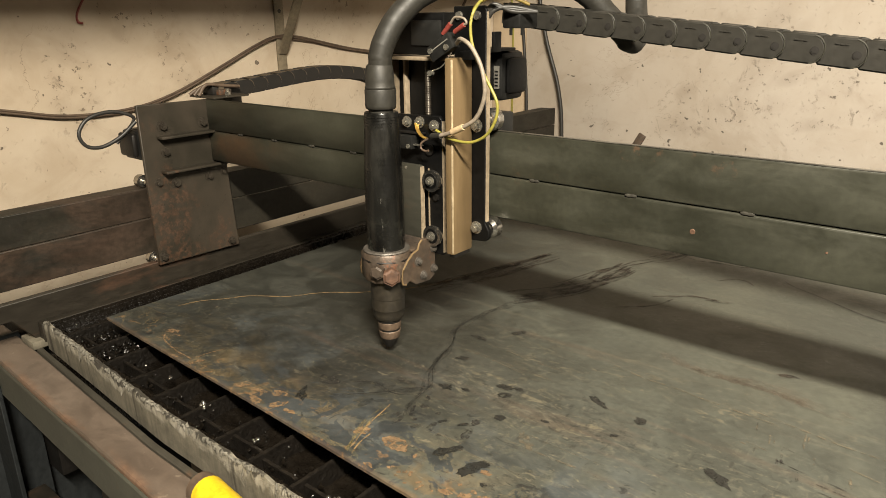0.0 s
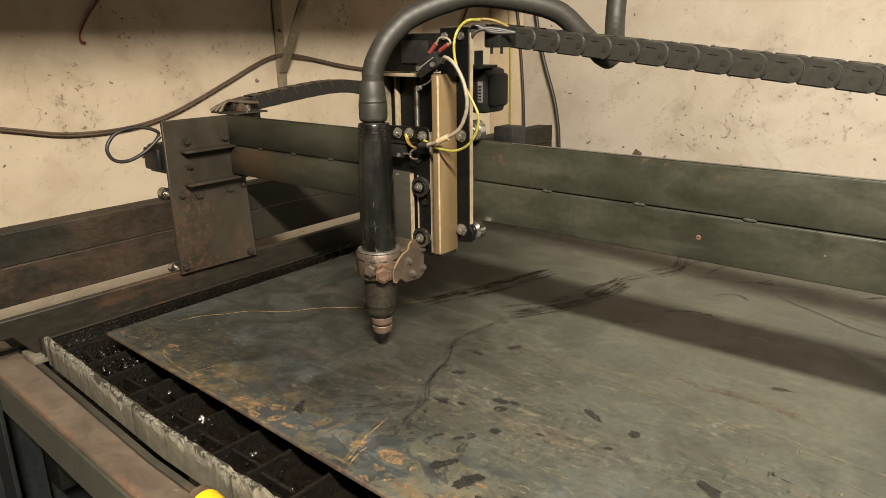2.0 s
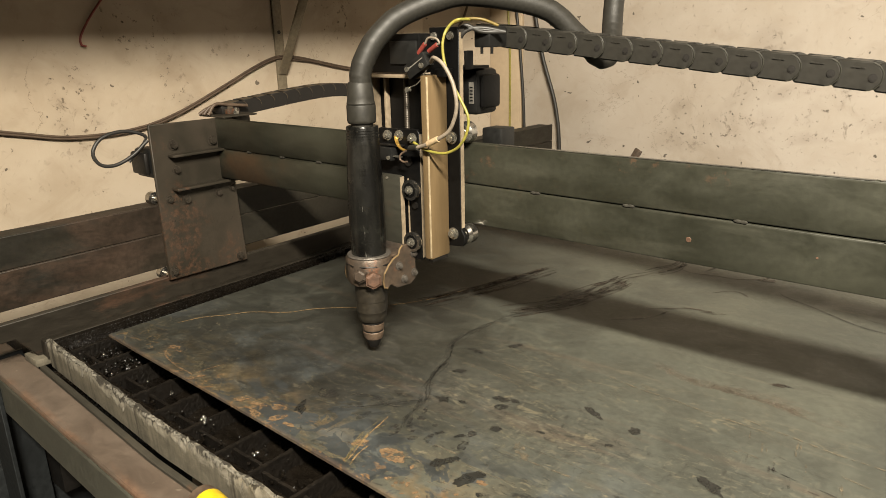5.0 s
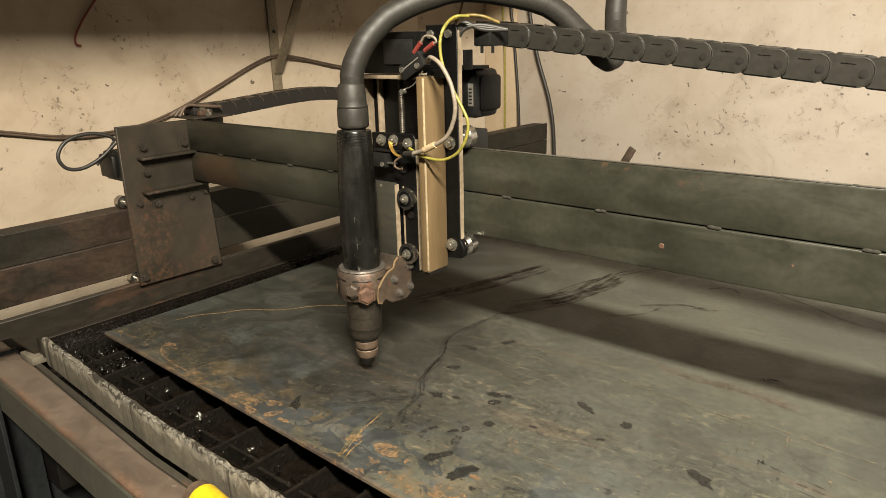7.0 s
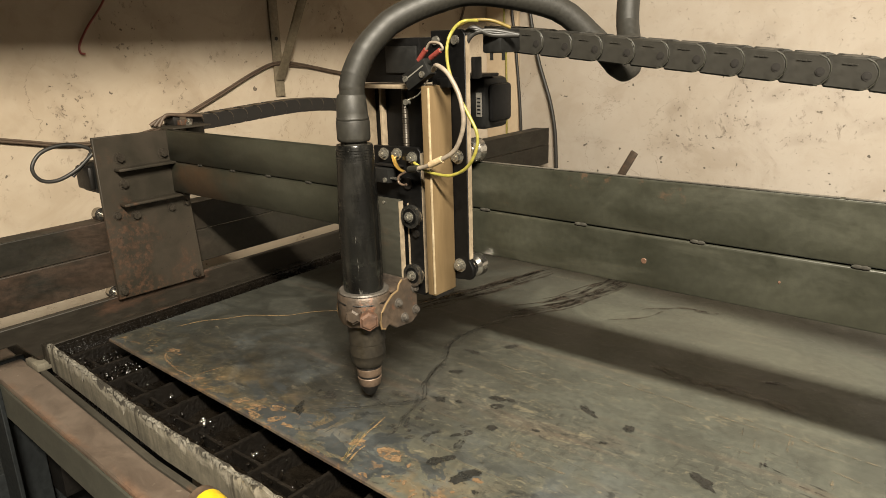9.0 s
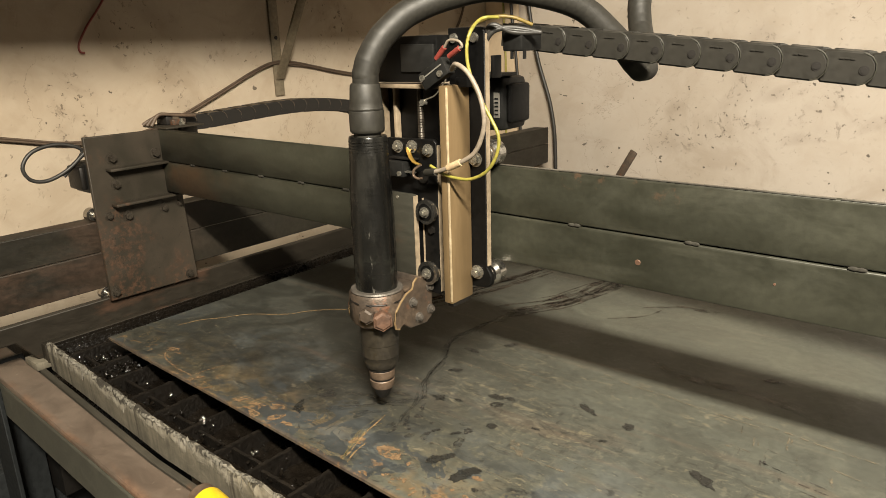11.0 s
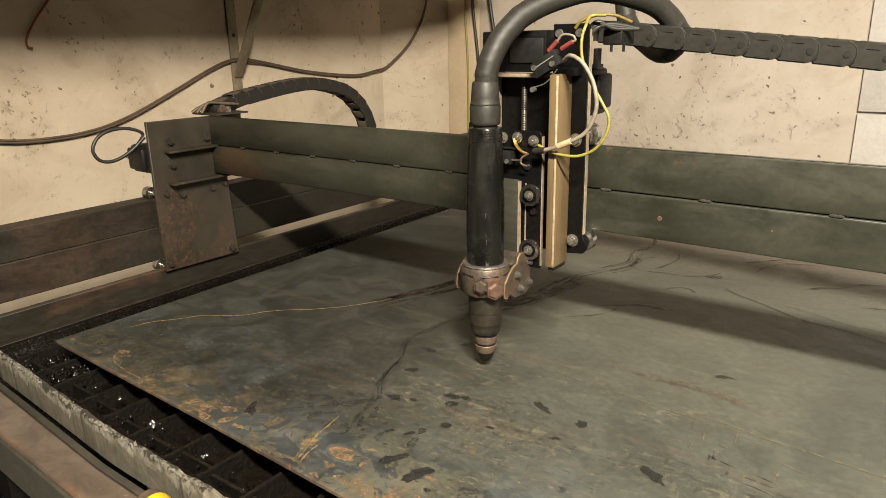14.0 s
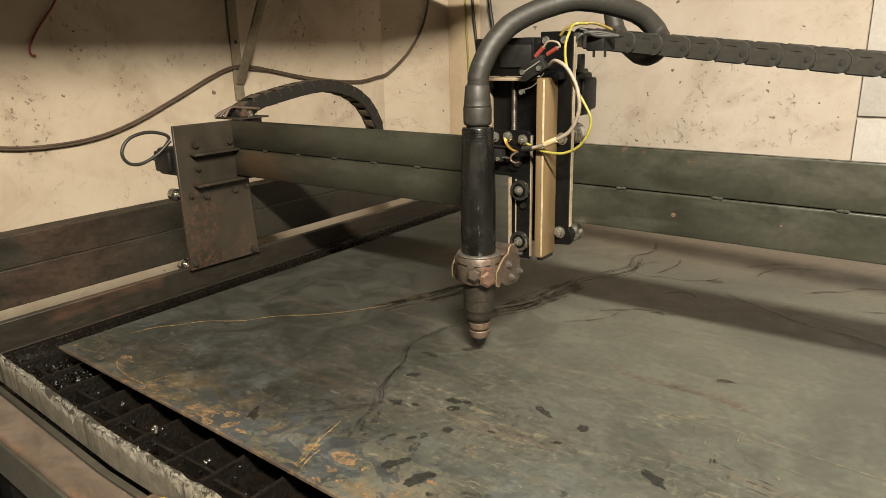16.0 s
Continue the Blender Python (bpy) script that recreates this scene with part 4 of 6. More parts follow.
def steel_sheet():
    s = thing("steel_sheet", "dark mill-scale steel sheet with rust marks and oil spots", "steel sheet")
    # a large thin sheet, its front edge waving a little
    bm = B()
    nx, ny = 56, 44
    def lift(x, y):
        return 0.0004 * math.sin(5.0 * x + 1.0) * max(0, 1 - y * 6)
    for side in (0, 1):
        grid = []
        for i in range(nx + 1):
            x = 1.42 * i / nx
            row = []
            for j in range(ny + 1):
                v = (j / ny) ** 1.4
                y0 = -0.0275 * x - 0.0005 * math.sin(14 * x)
                y = y0 + (1.22 - y0) * v
                row.append(bm.verts.new((x, y, lift(x, y) - (0.0032 if side else 0))))
            grid.append(row)
        for i in range(nx):
            for j in range(ny):
                q = (grid[i][j], grid[i + 1][j], grid[i + 1][j + 1], grid[i][j + 1])
                bm.faces.new(q[::-1] if side else q)
        if side == 0:
            top = grid
    ring = lambda g: [g[i][0] for i in range(nx + 1)] + [g[nx][j] for j in range(1, ny + 1)] + [g[i][ny] for i in range(nx - 1, -1, -1)] + [g[0][j] for j in range(ny - 1, 0, -1)]
    a, b = ring(top), ring(grid)
    for k in range(len(a)):
        bm.faces.new((a[k], b[k], b[(k + 1) % len(a)], a[(k + 1) % len(a)]))
    bmesh.ops.recalc_face_normals(bm, faces=bm.faces)
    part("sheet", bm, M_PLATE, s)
    rnd = random.Random(11)

    def blot(name, x, y, rx, ry, turn, material, seed, rag=0.35, n=26):
        """A flat ragged mark lying on the sheet."""
        bm = B()
        out = []
        for k in range(n):
            a = 2 * math.pi * k / n
            r = 1 + rag * noise.noise((2.2 * math.cos(a) + seed, 2.2 * math.sin(a), seed)) + rag * 0.5 * noise.noise((5 * math.cos(a), 5 * math.sin(a) + seed, 0))
            u, v = rx * r * math.cos(a), ry * r * math.sin(a)
            c, d = math.cos(radians(turn)), math.sin(radians(turn))
            out.append((x + u * c - v * d, y + u * d + v * c))
        vs = [bm.verts.new((p, q, lift(p, q) + 0.0005)) for p, q in out]
        mid = bm.verts.new((x, y, lift(x, y) + 0.0006))
        for k in range(n):
            bm.faces.new((vs[k], vs[(k + 1) % n], mid))
        part(name, bm, material, s)

    def trail(name, pts, w, material, rag=0.5, wander=0.004, seed=0.0):
        """A thin drawn-out mark along a line."""
        bm = B()
        c = spline([(x, y, 0) for x, y in pts], 10)
        rows = []
        for k, p in enumerate(c):
            d = (c[min(k + 1, len(c) - 1)] - c[max(k - 1, 0)]).normalized()
            side = Vector((-d.y, d.x, 0))
            p = p + side * wander * noise.noise((p.x * 22, p.y * 22, w * 900 + seed))
            h = w * (0.65 + rag * noise.noise((p.x * 90, p.y * 90, 1))) * min(1, 0.25 + 0.25 * min(k, len(c) - 1 - k))
            rows.append([bm.verts.new((q.x, q.y, lift(q.x, q.y) + 0.0006)) for q in (p - side * h, p + side * h)])
        for a, b in zip(rows, rows[1:]):
            bm.faces.new((a[0], a[1], b[1], b[0]))
        bmesh.ops.recalc_face_normals(bm, faces=bm.faces)
        part(name, bm, material, s)

    for k, (x, y, rx, ry, turn) in enumerate(((0.540, 0.167, 0.0085, 0.0065, 40), (0.531, 0.181, 0.011, 0.006, 15), (0.545, 0.186, 0.006, 0.004, 0), (0.673, 0.208, 0.0065, 0.008, 30), (0.624, 0.216, 0.016, 0.005, -25), (0.480, 0.142, 0.010, 0.0065, 0),
                                             (0.587, 0.044, 0.016, 0.0075, 75), (0.592, 0.056, 0.008, 0.006, 30), (0.552, 0.048, 0.010, 0.0075, 65), (0.559, 0.060, 0.008, 0.005, 60), (0.467, 0.303, 0.012, 0.006, 60), (0.762, 0.167, 0.017, 0.0065, -25), (0.371, 0.033, 0.0045, 0.011, 55),
                                             (0.561, 0.128, 0.0065, 0.006, 0), (0.452, 0.205, 0.010, 0.005, 30), (0.435, 0.262, 0.012, 0.005, 0), (0.500, 0.150, 0.006, 0.003, 0), (0.664, 0.17, 0.005, 0.003, 30), (0.600, 0.150, 0.005, 0.0025, 10), (0.765, 0.396, 0.009, 0.0025, 0), (0.61, 0.033, 0.004, 0.003, 0), (0.52, 0.088, 0.006, 0.0025, 60), (0.54, 0.096, 0.007, 0.003, 50))):
        blot("oil_spot", x, y, rx * 0.9, ry * 0.85, turn, M_OIL, k * 1.7, 0.45)
    for k, (x, y, rx, ry, turn) in enumerate(((0.112, 0.032, 0.011, 0.006, 20), (0.128, 0.028, 0.009, 0.0025, 35), (0.210, 0.003, 0.012, 0.005, 60), (0.349, 0.022, 0.010, 0.004, 10), (0.366, 0.006, 0.010, 0.005, 60), (0.302, 0.006, 0.009, 0.005, 20), (0.325, 0.010, 0.012, 0.003, 20),
                                             (0.509, 0.031, 0.016, 0.0095, -10), (0.468, 0.026, 0.009, 0.006, 40), (0.602, 0.048, 0.006, 0.003, 0), (0.590, 0.006, 0.007, 0.003, 10), (0.602, 0.111, 0.013, 0.005, -40), (0.340, -0.003, 0.010, 0.004, 0), (0.385, 0.004, 0.008, 0.003, 10), (0.61, 0.013, 0.007, 0.004, 10), (0.63, 0.02, 0.009, 0.004, 0))):
        blot("rust_patch", x, y, rx, ry, turn, M_ORANGE if k != 11 else M_PALE, 40 + k * 1.3, 0.5)
    for k in range(46):
        x = 0.53 + 0.16 * rnd.random()
        y = -0.0275 * x + 0.008 + 0.035 * rnd.random()
        blot("rust_fleck", x, y, 0.0012 + 0.003 * rnd.random() ** 2, 0.001 + 0.0015 * rnd.random(), 180 * rnd.random(), M_ORANGE, 90 + k, 0.4, 10)
    for k in range(26):
        x, y = 0.06 + 0.14 * rnd.random(), 0.07 + 0.06 * rnd.random()
        blot("rust_fleck", x, y, 0.0009 + 0.0014 * rnd.random(), 0.0008 + 0.001 * rnd.random(), 180 * rnd.random(), M_PALE, 190 + k, 0.4, 10)
    trail("ochre_line", [(0.040, 0.080), (0.053, 0.113), (0.072, 0.140), (0.097, 0.170), (0.137, 0.203), (0.160, 0.235), (0.206, 0.275), (0.257, 0.334), (0.299, 0.446)], 0.0019, M_OCHRE, 0.2)
    trail("rust_line", [(0.105, 0.030), (0.130, 0.012), (0.165, 0.004), (0.205, 0.004)], 0.0016, M_ORANGE)
    trail("rust_line", [(0.205, 0.006), (0.205, 0.022), (0.212, 0.045)], 0.0013, M_ORANGE)
    trail("ochre_line", [(0.480, 0.000), (0.470, 0.025), (0.462, 0.055), (0.457, 0.080)], 0.0014, M_OCHRE)
    trail("ochre_line", [(0.488, -0.006), (0.480, 0.012), (0.478, 0.03)], 0.0012, M_OCHRE)
    seam = [(0.482, 0.070), (0.470, 0.092), (0.465, 0.128), (0.447, 0.150), (0.437, 0.170), (0.426, 0.205), (0.415, 0.235), (0.398, 0.268), (0.396, 0.316), (0.405, 0.371), (0.43, 0.43)]
    for w, material, wander in ((0.0065, M_SOOT, 0.012), (0.0030, M_SOOT, 0.008), (0.0013, M_CRACK, 0.005), (0.0009, M_CRACK, 0.012)):
        trail("crack_mark", seam, w, material, 0.5, wander, 900 * w)
    for w, material in ((0.0060, M_SOOT), (0.0012, M_CRACK)):
        trail("crack_mark", [(0.395, 0.050), (0.418, 0.075), (0.440, 0.105), (0.464, 0.128)], w, material, 0.5, 0.010, 7.7 + 900 * w)
        trail("crack_mark", [(0.385, 0.088), (0.412, 0.098), (0.438, 0.096), (0.462, 0.110)], w, material, 0.5, 0.010, 3.1 + 900 * w)
    for k in range(9):
        x, y = 0.40 + 0.05 * rnd.random(), 0.06 + 0.07 * rnd.random()
        blot("soot_patch", x, y, 0.006 + 0.008 * rnd.random(), 0.003 + 0.003 * rnd.random(), 90 * rnd.random(), M_SOOT, 500 + 1.9 * k, 0.4, 20)
    trail("drip_line", [(0.680, 0.70), (0.694, 0.684), (0.740, 0.658), (0.806, 0.625), (0.861, 0.616), (0.905, 0.600), (1.0, 0.57)], 0.0019, M_OIL, 0.3)
    trail("drip_line", [(0.770, 0.672), (0.83, 0.650), (0.90, 0.632), (0.96, 0.62)], 0.0009, M_OIL, 0.3, 0.01)
    trail("scratch", [(0.430, 0.225), (0.480, 0.2225), (0.53, 0.220)], 0.0012, M_PALE)
    trail("scratch", [(0.448, 0.255), (0.50, 0.2525), (0.56, 0.250)], 0.0010, M_PALE)
    trail("scratch", [(0.60, 0.30), (0.68, 0.29), (0.78, 0.285)], 0.0016, M_PALE)
    trail("scratch", [(0.75, 0.30), (0.84, 0.285), (0.95, 0.28)], 0.0016, M_PALE)
    trail("scratch", [(0.485, 0.030), (0.53, 0.040), (0.545, 0.035)], 0.0012, M_PALE)
    # a long rubbed pink streak and the ochre fan at the front edge
    for k in range(7):
        o = 0.016 * (rnd.random() - 0.5)
        cut = [(0.585, 0.378), (0.63, 0.365), (0.67, 0.349), (0.72, 0.352), (0.756, 0.354), (0.80, 0.345), (0.837, 0.337), (0.90, 0.325)]
        i0 = rnd.randrange(4)
        trail("pink_streak", [(x, y + o) for x, y in cut[i0:i0 + 4]], 0.004 + 0.006 * rnd.random(), M_PINK, 0.5, 0.004, 1.3 * k)
    for k in range(7):
        o, u = 0.012 * (rnd.random() - 0.5), 0.010 * (rnd.random() - 0.5)
        trail("ochre_line", [(0.480 + 0.5 * o, -0.006), (0.474 + 0.2 * o, 0.006), (0.466 + 0.2 * o, 0.026 + u), (0.460 + 0.6 * o, 0.046 + u), (0.463 + 2.0 * o, 0.068 + 2 * u)][:3 + k % 3], 0.0004 + 0.0006 * rnd.random(), M_FAN, 0.4, 0.006, 2.1 * k)
    for k in range(10):
        x, y = 0.46 + 0.16 * rnd.random(), 0.02 + 0.10 * rnd.random()
        trail("scratch", [(x, y), (x + 0.03, y + 0.002), (x + 0.05 + 0.04 * rnd.random(), y + 0.004)], 0.0004 + 0.0004 * rnd.random(), M_PALE, 0.4, 0.003, 1.9 * k)
    for k in range(16):
        x, y = 0.475 + 0.08 * rnd.random(), 0.045 + 0.07 * rnd.random()
        blot("scale_patch", x, y, 0.003 + 0.007 * rnd.random() ** 2, 0.002 + 0.003 * rnd.random(), 60 + 60 * rnd.random(), M_CRACK, 400 + 2.3 * k, 0.45, 20)
    trail("scratch", [(0.434, 0.227), (0.50, 0.226), (0.563, 0.225)], 0.0012, M_PALE, 0.5, 0.003)
    for k in range(26):
        x, y = 0.755 + 0.10 * rnd.random(), 0.195 + 0.075 * rnd.random()
        along = rnd.random() < 0.5
        d = (0.012 + 0.012 * rnd.random(), -0.003) if along else (-0.003, 0.010 + 0.010 * rnd.random())
        trail("scale_dash", [(x, y), (x + d[0] * 0.5, y + d[1] * 0.5), (x + d[0], y + d[1])], 0.0007 + 0.0010 * rnd.random(), M_PALE if k % 2 else M_CRACK, 0.5, 0.003, 0.7 * k)
    blot("oil_spot", 0.365, 0.037, 0.013, 0.0035, 115, M_OIL, 7.7, 0.3)
    blot("oil_spot", 0.368, 0.074, 0.015, 0.009, 10, M_CRACK, 9.1, 0.25)
    # dark greasy strokes drawn out behind the cut
    for base_line, count, spread in (([(0.270, 0.345), (0.300, 0.41), (0.322, 0.48), (0.350, 0.597)], 14, 0.019), ([(0.385, 0.395), (0.425, 0.455), (0.452, 0.53), (0.463, 0.62)], 16, 0.024), ([(0.455, 0.60), (0.482, 0.670), (0.510, 0.725), (0.50, 0.80)], 5, 0.016)):
        for k in range(count):
            off, cut = spread * (2 * rnd.random() - 1), rnd.randrange(2)
            pts = [(x + off + 0.006 * (rnd.random() - 0.5), y - 0.6 * off + 0.012 * (rnd.random() - 0.5)) for x, y in base_line]
            trail("brown_smear", pts[cut:] if rnd.random() < 0.5 else pts[:len(pts) - cut], 0.0014 + 0.0060 * rnd.random() ** 2, M_SMEAR, 0.3, 0.008, 1.7 * k)
    for pts, w in (([(0.510, 0.725), (0.545, 0.712), (0.582, 0.718), (0.640, 0.739), (0.660, 0.765)], 0.0022), ([(0.676, 0.841), (0.690, 0.862), (0.735, 0.902)], 0.004), ([(0.50, 0.70), (0.52, 0.735), (0.515, 0.775), (0.54, 0.80)], 0.003), ([(0.476, 0.80), (0.50, 0.86), (0.49, 0.93)], 0.005), ([(0.78, 0.76), (0.83, 0.81), (0.88, 0.84)], 0.005), ([(0.70, 0.80), (0.72, 0.86), (0.77, 0.90)], 0.004), ([(0.86, 0.72), (0.92, 0.74), (0.96, 0.78)], 0.004),
                   ([(0.55, 0.52), (0.60, 0.56), (0.634, 0.569)], 0.004), ([(0.56, 0.73), (0.575, 0.775), (0.56, 0.83)], 0.003), ([(0.60, 0.64), (0.63, 0.66), (0.65, 0.65)], 0.003), ([(0.527, 0.452), (0.56, 0.485), (0.58, 0.53)], 0.003)):
        trail("brown_smear", pts, w, M_SMEAR, 0.35, 0.012)
    for x, y, rx, ry in ((0.650, 0.742, 0.014, 0.007), (0.761, 0.394, 0.010, 0.004), (0.792, 0.769, 0.006, 0.003), (0.632, 0.560, 0.016, 0.006)):
        blot("brown_smear", x, y, rx, ry, 20, M_SMEAR, 300 * x, 0.5)
    return s


SHEET = steel_sheet()


# ---- the gantry ----
def gantry():
    g = thing("gantry", "dark steel gantry beam of stacked angles on a rusty end plate", "gantry")
    for z0, z1, nm in ((0.2112, 0.2612, "upper_bar"), (0.1612, 0.2102, "lower_bar")):
        bm = prism(B(), [(0.261, z0 + 0.001), (0.262, z0), (0.305, z0), (0.305, z0 + 0.005), (0.266, z0 + 0.005), (0.266, z1), (0.2635, z1), (0.2618, z1 - 0.0008), (0.261, z1 - 0.0025)], "x", -0.117, 1.35, 0.0005)
        part(nm, bm, M_BEAM, g)
    # bright strips that draw the highlight along the rounded top edge
    bm = B()
    rub = random.Random(31)
    x = 0.46
    while x < 1.33:
        w = 0.03 + 0.10 * rub.random()
        box(bm, x, min(x + w, 1.34), 0.2612, 0.2640 + 0.0012 * rub.random(), 0.2606, 0.26135)
        x += w + 0.02 * rub.random() ** 2
    part("edge_glint", bm, M_EDGEGLINT, g, "bright strips drawn for the highlight on the beam's top edge")
    rnd = random.Random(2)
    for x in (-0.03, 0.055, 0.14, 0.225, 0.31, 0.40, 0.51, 0.6221, 0.7333, 0.855, 0.97, 1.10):
        bm = B()
        for k in range(2):
            bmesh.ops.create_icosphere(bm, subdivisions=2, radius=0.0022, matrix=Matrix.Translation((x - 0.003 + 0.005 * k, 0.2609, 0.2107 + 0.0006 * (rnd.random() - 0.5))) @ Matrix.Diagonal((1.9, 0.35, 0.8, 1)))
        part("weld_bead", bm, M_WELD, g)
    part("seam_backing", box(B(), -0.117, 1.35, 0.2662, 0.2675, 0.2050, 0.2121), M_DARK, g)
    for x, z, r in ((0.6859, 0.1856, 0.0030), (0.80, 0.188, 0.0012)):
        part("rust_bloom", cyl(B(), (x, 0.2612, z), (x, 0.2606, z), r, r * 0.8, n=9), M_RUSTY, g)
    # end plate
    bm = prism(B(), [(0.1445, 0.0075), (0.2955, 0.0055), (0.2885, 0.137), (0.2875, 0.2605), (0.1445, 0.2615)], "x", -0.124, -0.118, 0.0012)
    part("end_plate", bm, M_END, g, "rust-stained steel end plate")
    for z, y1 in ((0.2105, 0.2885), (0.1565, 0.290)):
        part("stiffener", box(B(), -0.118, -0.100, 0.1695, y1, z - 0.002, z + 0.002, 0.0008), M_END, g)
    for y, z, r in ((0.181, 0.2266, 0.0062), (0.251, 0.2253, 0.0062), (0.1535, 0.0205, 0.006), (0.2808, 0.0159, 0.0055), (0.1813, 0.186, 0.0056), (0.163, 0.1405, 0.005), (0.192, 0.1355, 0.006), (0.252, 0.1365, 0.0055), (0.280, 0.1393, 0.0045)):
        bolt(g, (-0.118, y, z), (1, 0, 0), r, M_DIRTYBOLT)
    # rollers on the side rail
    for y, z in ((0.150, 0.142), (0.275, 0.142), (0.150, 0.015), (0.275, 0.015)):
        bm = cyl(B(), (-0.152, y, z), (-0.140, y, z), 0.0105, n=24)
        cyl(bm, (-0.140, y, z), (-0.1365, y, z), 0.0105, 0.0085, n=24)
        cyl(bm, (-0.1365, y, z), (-0.124, y, z), 0.005, n=12)
        part("roller", bm, M_CHROME, g)
    # drive motor behind the end plate
    part("drive_motor", box(B(), -0.180, -0.126, 0.146, 0.195, 0.176, 0.222, 0.005), M_PLASTIC, g, "black stepper motor")
    part("motor_cap", box(B(), -0.176, -0.131, 0.137, 0.146, 0.182, 0.218, 0.004), M_DARK, g)
    loop = spline([(-0.150, 0.122, 0.205), (-0.145, 0.150, 0.234), (-0.145, 0.146, 0.246), (-0.15, 0.118, 0.253), (-0.152, 0.086, 0.246), (-0.152, 0.070, 0.226), (-0.152, 0.078, 0.207), (-0.150, 0.100, 0.203), (-0.146, 0.128, 0.215), (-0.14, 0.152, 0.236)], 8)
    part("motor_cable", sweep(B(), loop, 0.0028), M_CABLEBLACK, g)
    # bracket that carries the cable chain
    part("chain_bracket", box(B(), -0.165, -0.095, 0.262, 0.330, 0.2615, 0.2645, 0.001), M_END, g)
    part("bracket_foot", box(B(), -0.160, -0.117, 0.296, 0.330, 0.225, 0.2612, 0.001), M_END, g)
    part("clamp_block", box(B(), -0.160, -0.128, 0.283, 0.318, 0.2645, 0.279, 0.002), M_SIDECHAIN, g)
    part("clamp_strap", box(B(), -0.163, -0.125, 0.294, 0.304, 0.2646, 0.2815, 0.001), M_RUNG, g)
    part("clamp_lug", box(B(), -0.128, -0.118, 0.288, 0.312, 0.2646, 0.273, 0.001), M_CLAMP, g)
    for k in range(3):
        part("cable_end", sweep(B(), spline([(-0.158 + 0.014 * k, 0.258, 0.2655), (-0.152 + 0.012 * k, 0.272, 0.274 + 0.004 * k), (-0.146 + 0.01 * k, 0.30, 0.279), (-0.145 + 0.008 * k, 0.335, 0.275)], 6), 0.0028), M_CABLE, g)
    part("bolt_stack", cyl(cyl(B(), (-0.112, 0.30, 0.2645), (-0.112, 0.30, 0.270), 0.005, n=6), (-0.112, 0.30, 0.270), (-0.112, 0.30, 0.275), 0.0028, n=10), M_ZINC, g)
    # stop block on the back, dark switch box behind the beam
    part("switch_box", box(B(), 0.395, 0.425, 0.315, 0.345, 0.235, 0.271, 0.002), M_PLASTIC, g)
    return g


GANTRY = gantry()


